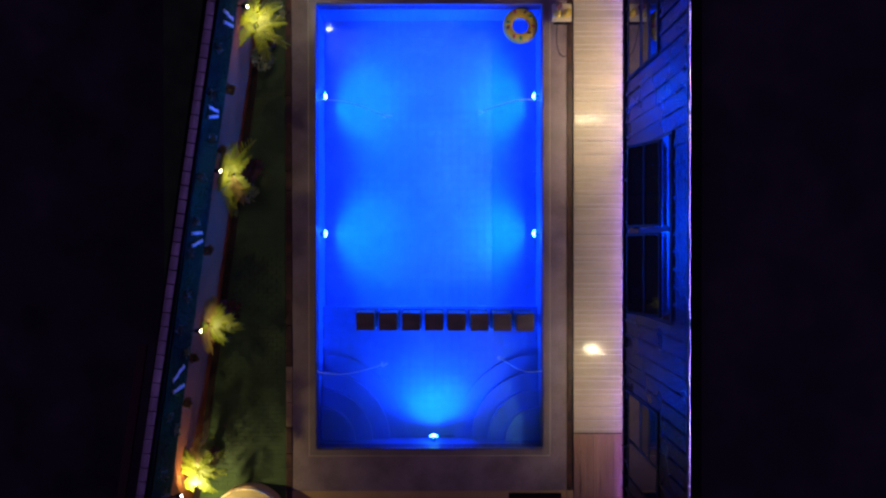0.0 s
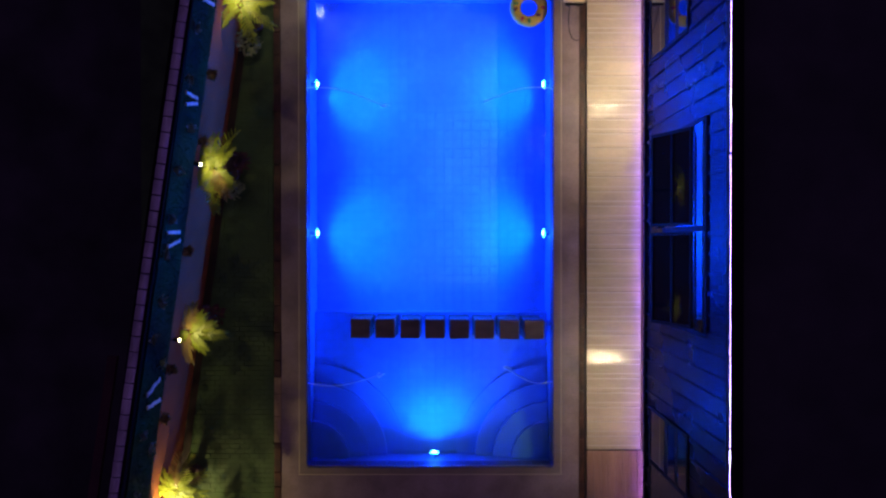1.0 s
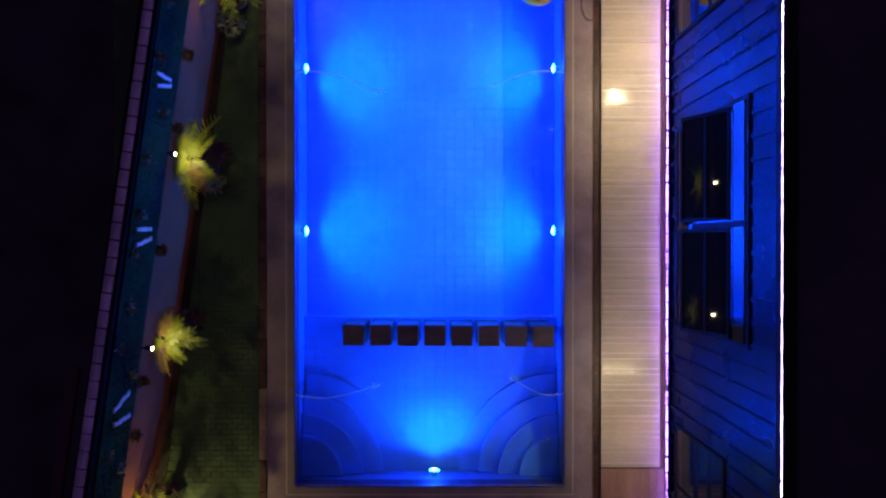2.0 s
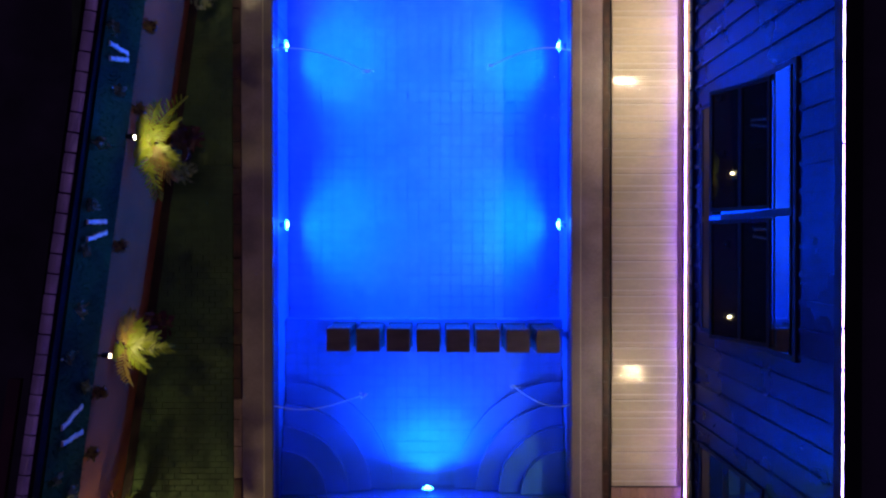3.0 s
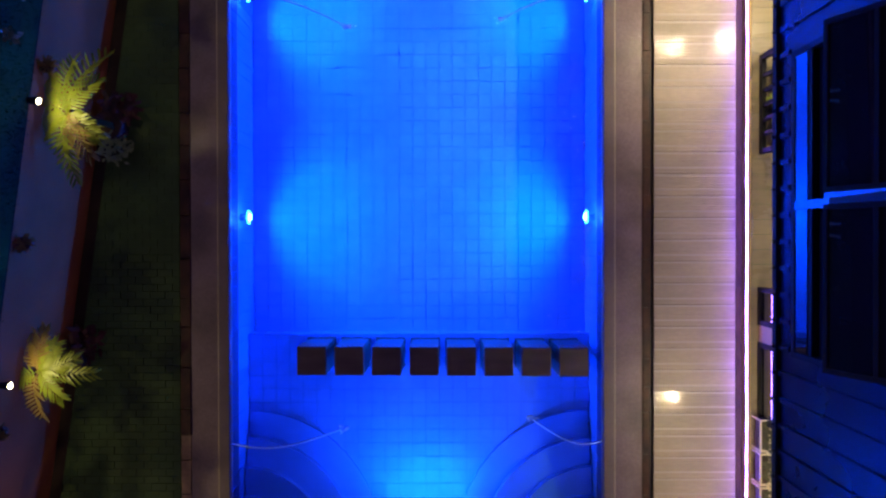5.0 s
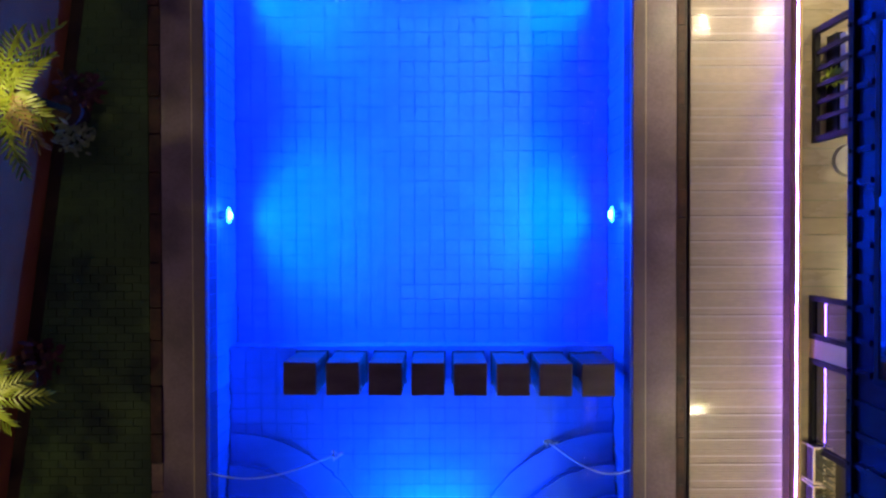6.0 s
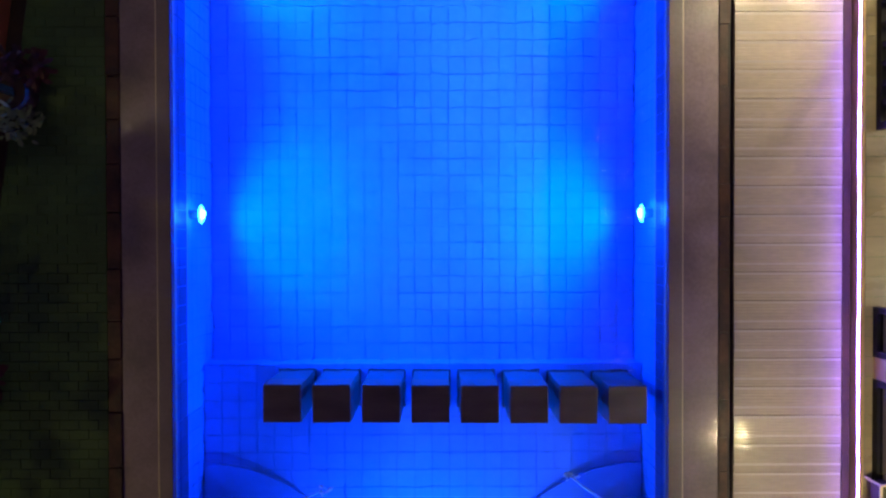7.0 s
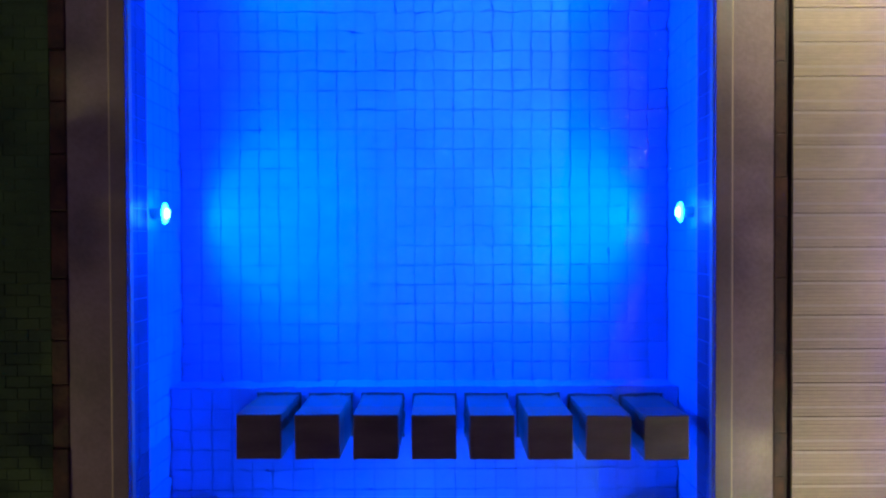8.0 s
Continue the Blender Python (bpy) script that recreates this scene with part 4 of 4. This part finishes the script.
# plant racks along the step
for k in range(3):
    y0 = 1.24 - 0.44 * (2 - k) + 0.44
    t = thing("plant_rack", (4.48, y0, 0.12), "white metal plant rack with leafy plants", "plant rack", "plant racks on the terrace edge")
    part("frame", boxes((4.450, 4.470, y0, y0 + 0.42, 0.36, 0.38), (4.570, 4.590, y0, y0 + 0.42, 0.36, 0.38), (4.470, 4.570, y0, y0 + 0.02, 0.36, 0.38), (4.470, 4.570, y0 + 0.40, y0 + 0.42, 0.36, 0.38)), "white", t)
    for lx in (4.450, 4.570):
        for ly in (y0, y0 + 0.40):
            part("leg", boxes((lx + 0.001, lx + 0.019, ly + 0.001, ly + 0.019, 0.128, 0.36)), "white", t)
    part("planter_box", boxes((4.472, 4.568, y0 + 0.025, y0 + 0.395, 0.20, 0.34)), "pot", t)
    bm = bmesh.new()
    rnd = random.Random(50 + k)
    for j in range(46):
        c = Vector((rnd.uniform(4.46, 4.53), y0 + rnd.uniform(0.05, 0.37), 0.33))
        a = rnd.uniform(-0.6, 0.9)
        leaf_strip(bm, c, c + Vector((0.16 * math.cos(a), 0.20 * math.sin(a) - 0.05, rnd.uniform(0.02, 0.25))), 0.022, 0.05, 4)
    part("leaves", bm, "shade_leaf", t)

# ---- pieces of floors and walls ----
# deck boards, each with grooves
def board_mesh(name, width, length, mat, along_x, ridges=9, pale=(2, 8)):
    """A board with ridges on its top, two of them in a paler tone."""
    bm = bmesh.new()
    prof, tops = [], []
    g = 0.0035
    for i in range(ridges):
        a, b = -width / 2 + width * i / ridges, -width / 2 + width * (i + 1) / ridges
        lift = -0.0008 * (i % 3)
        tops.append(len(prof) + 2)
        low = -0.009 if i == 0 else -0.0050
        prof += [(a, low), (a + g, lift), (b - g, lift), (b - 0.0004, -0.0050)]
    pts = [(-width / 2 - 0.0004, -0.028)] + prof + [(width / 2, -0.028)]
    ends = []
    for e in (-length / 2, length / 2):
        ends.append([bm.verts.new((e, p, z) if along_x else (p, e, z)) for p, z in pts])
    for i in range(len(pts) - 1):
        f = bm.faces.new((ends[0][i], ends[0][i + 1], ends[1][i + 1], ends[1][i]))
        if pale and i in [tops[k] for k in pale]:
            f.material_index = 1
    bm.faces.new(ends[0])
    bm.faces.new(ends[1][::-1])
    me = mesh_of(name, bm, mat)
    if pale:
        me.materials.append(M["deck_pale"])
    return me


part("trim_board", boxes((4.300, 4.381, 0.34, 11.1, -0.028, 0.003)), "trim", deck, "brown trim board along the step")
me = board_mesh("board", 0.2890, 1.098, "deck", True)
k, y = 0, 0.33 + 0.147
while y < 11.1:
    piece("board", me, deck, (3.746, y, -0.001 + 0.002 * math.sin(k * 2.1)))
    y += 0.2935
    k += 1
me = board_mesh("board", 0.140, 2.6, "deck_south", False, 5, ())
for k in range(8):
    piece("board", me, deck_south, (3.268 + k * 0.148, -1.0, -0.001 + 0.002 * math.sin(k * 2.7)))
# terrace planks
bm = boxes((-0.597, 0.597, -0.098, 0.098, -0.01, 0.0))
bevel(bm, 0.002, 1)
me = mesh_of("plank", bm, "terrace")
for i in range(3):
    for j in range(56):
        x = 4.40 + 0.6 + i * 1.2 + (0.0 if j % 2 else -0.36)
        y = -0.2 + j * 0.2
        x0, x1 = max(4.447, x - 0.598), x + 0.598
        piece("plank", me, terrace, ((x0 + x1) / 2, y, 0.129), 0, ((x1 - x0) / 1.194, 1, 1))


def small_tile(name, sx, sy, thick, mat, lip=0.004):
    bm = bmesh.new()
    lo = [bm.verts.new((x * sx / 2, y * sy / 2, -thick)) for x, y in ((-1, -1), (1, -1), (1, 1), (-1, 1))]
    mid = [bm.verts.new((x * sx / 2, y * sy / 2, -lip)) for x, y in ((-1, -1), (1, -1), (1, 1), (-1, 1))]
    hi = [bm.verts.new((x * (sx / 2 - lip), y * (sy / 2 - lip), 0)) for x, y in ((-1, -1), (1, -1), (1, 1), (-1, 1))]
    bm.faces.new(hi)
    for a, b in ((lo, mid), (mid, hi)):
        for i in range(4):
            bm.faces.new((a[i], a[(i + 1) % 4], b[(i + 1) % 4], b[i]))
    return mesh_of(name, bm, mat)


def join_tiles(name, rows, mat, parent, label, gap=0.006):
    """Many tiles in one mesh: rows of corner and two edge vectors."""
    vs, fs = [], []
    for o, u, v in rows:
        n = u.cross(v).normalized() * 0.008
        b = len(vs)
        g = gap
        uu, vv = u.normalized() * g, v.normalized() * g
        q = [o + uu + vv, o + u - uu + vv, o + u + v - uu - vv, o + v + uu - vv]
        vs += [tuple(p) for p in q] + [tuple(p + n) for p in q]
        fs += [(b + 4, b + 5, b + 6, b + 7)] + [(b + i, b + (i + 1) % 4, b + 4 + (i + 1) % 4, b + 4 + i) for i in range(4)]
    me = bpy.data.meshes.new(name)
    me.from_pydata(vs, [], fs)
    me.materials.append(M[mat])
    ob = new(name, me)
    ob.parent = parent
    return tagged(ob, label, kind="stuff")


# green paving: staggered small pavers
rnd = random.Random(21)
meg = small_tile("paver", 0.197, 0.097, 0.03, "green", 0.003)
count, rest = 0, []
for j in range(116):
    y = -0.9 + j * 0.10
    for i in range(8):
        x = -3.294 - i * 0.20 - (0.10 if j % 2 else 0.0)
        if i == 0 and j % 2:
            rest.append((Vector((x + 0.10, y - 0.05, -0.030)), Vector((0.10, 0, 0)), Vector((0, 0.10, 0))))
        if x < fence_x(y) + 0.06:
            continue
        if 0.1 < y < 4.6 and count < 300:
            piece("paver", meg, green_floor, (x, y, -0.022 + rnd.uniform(-0.004, 0.003)), rnd.uniform(-0.02, 0.02))
            count += 1
        else:
            rest.append((Vector((x - 0.10, y - 0.05, -0.030 + rnd.uniform(-0.004, 0.003))), Vector((0.20, 0, 0)), Vector((0, 0.10, 0))))
join_tiles("paver_field", rest, "green", green_floor, "small green pavers", 0.0015)

# pool tiles: floor, then walls
met = small_tile("pool_tile", 0.192, 0.192, 0.010, "pool_tile")
count, rest, rim = 0, [], []
for j in range(34):
    for i in range(25):
        x, y = -2.4 + i * T, 3.15 + j * T
        if y > 9.8:
            continue
        if x > -0.3 and 3.1 < y < 7.4 and count < 300:
            piece("pool_tile", met, pool, (x, y, DEEP_Z))
            count += 1
        else:
            rest.append((Vector((x - 0.1, y - 0.1, DEEP_Z - 0.008)), Vector((T, 0, 0)), Vector((0, T, 0))))
for j in range(15):
    for i in range(25):
        rest.append((Vector((-2.5 + i * T, 0.05 + j * T, SHALLOW_Z - 0.008)), Vector((T, 0, 0)), Vector((0, T, 0))))
for j in range(49):
    for k in range(8):
        z = -0.16 - k * T
        y = j * T
        for sx in (-1, 1):
            row = rest if k > 1 else rim
            if sx < 0:
                row.append((Vector((-2.52, y, z)), Vector((0, T, 0)), Vector((0, 0, T))))
            else:
                row.append((Vector((2.52, y + T, z)), Vector((0, -T, 0)), Vector((0, 0, T))))
for i in range(25):
    for k in range(8):
        z = -0.16 - k * T
        x = -2.5 + i * T
        row = rest if k > 1 else rim
        row.append((Vector((x + T, -0.02, z)), Vector((-T, 0, 0)), Vector((0, 0, T))))
        row.append((Vector((x, 9.84, z)), Vector((T, 0, 0)), Vector((0, 0, T))))
for i in range(25):
    for z in (-1.206, -1.406):
        rest.append((Vector((-2.5 + (i + 1) * T, 3.052, z)), Vector((-T, 0, 0)), Vector((0, 0, T))))
join_tiles("tile_field", rest, "pool_tile", pool, "blue pool tiles", 0.004)
# the rows above the water take the dimmed tile colour
join_tiles("waterline_tiles", rim, "waterline", pool, "pool tiles above the waterline, their dimness put into the colour", 0.004)
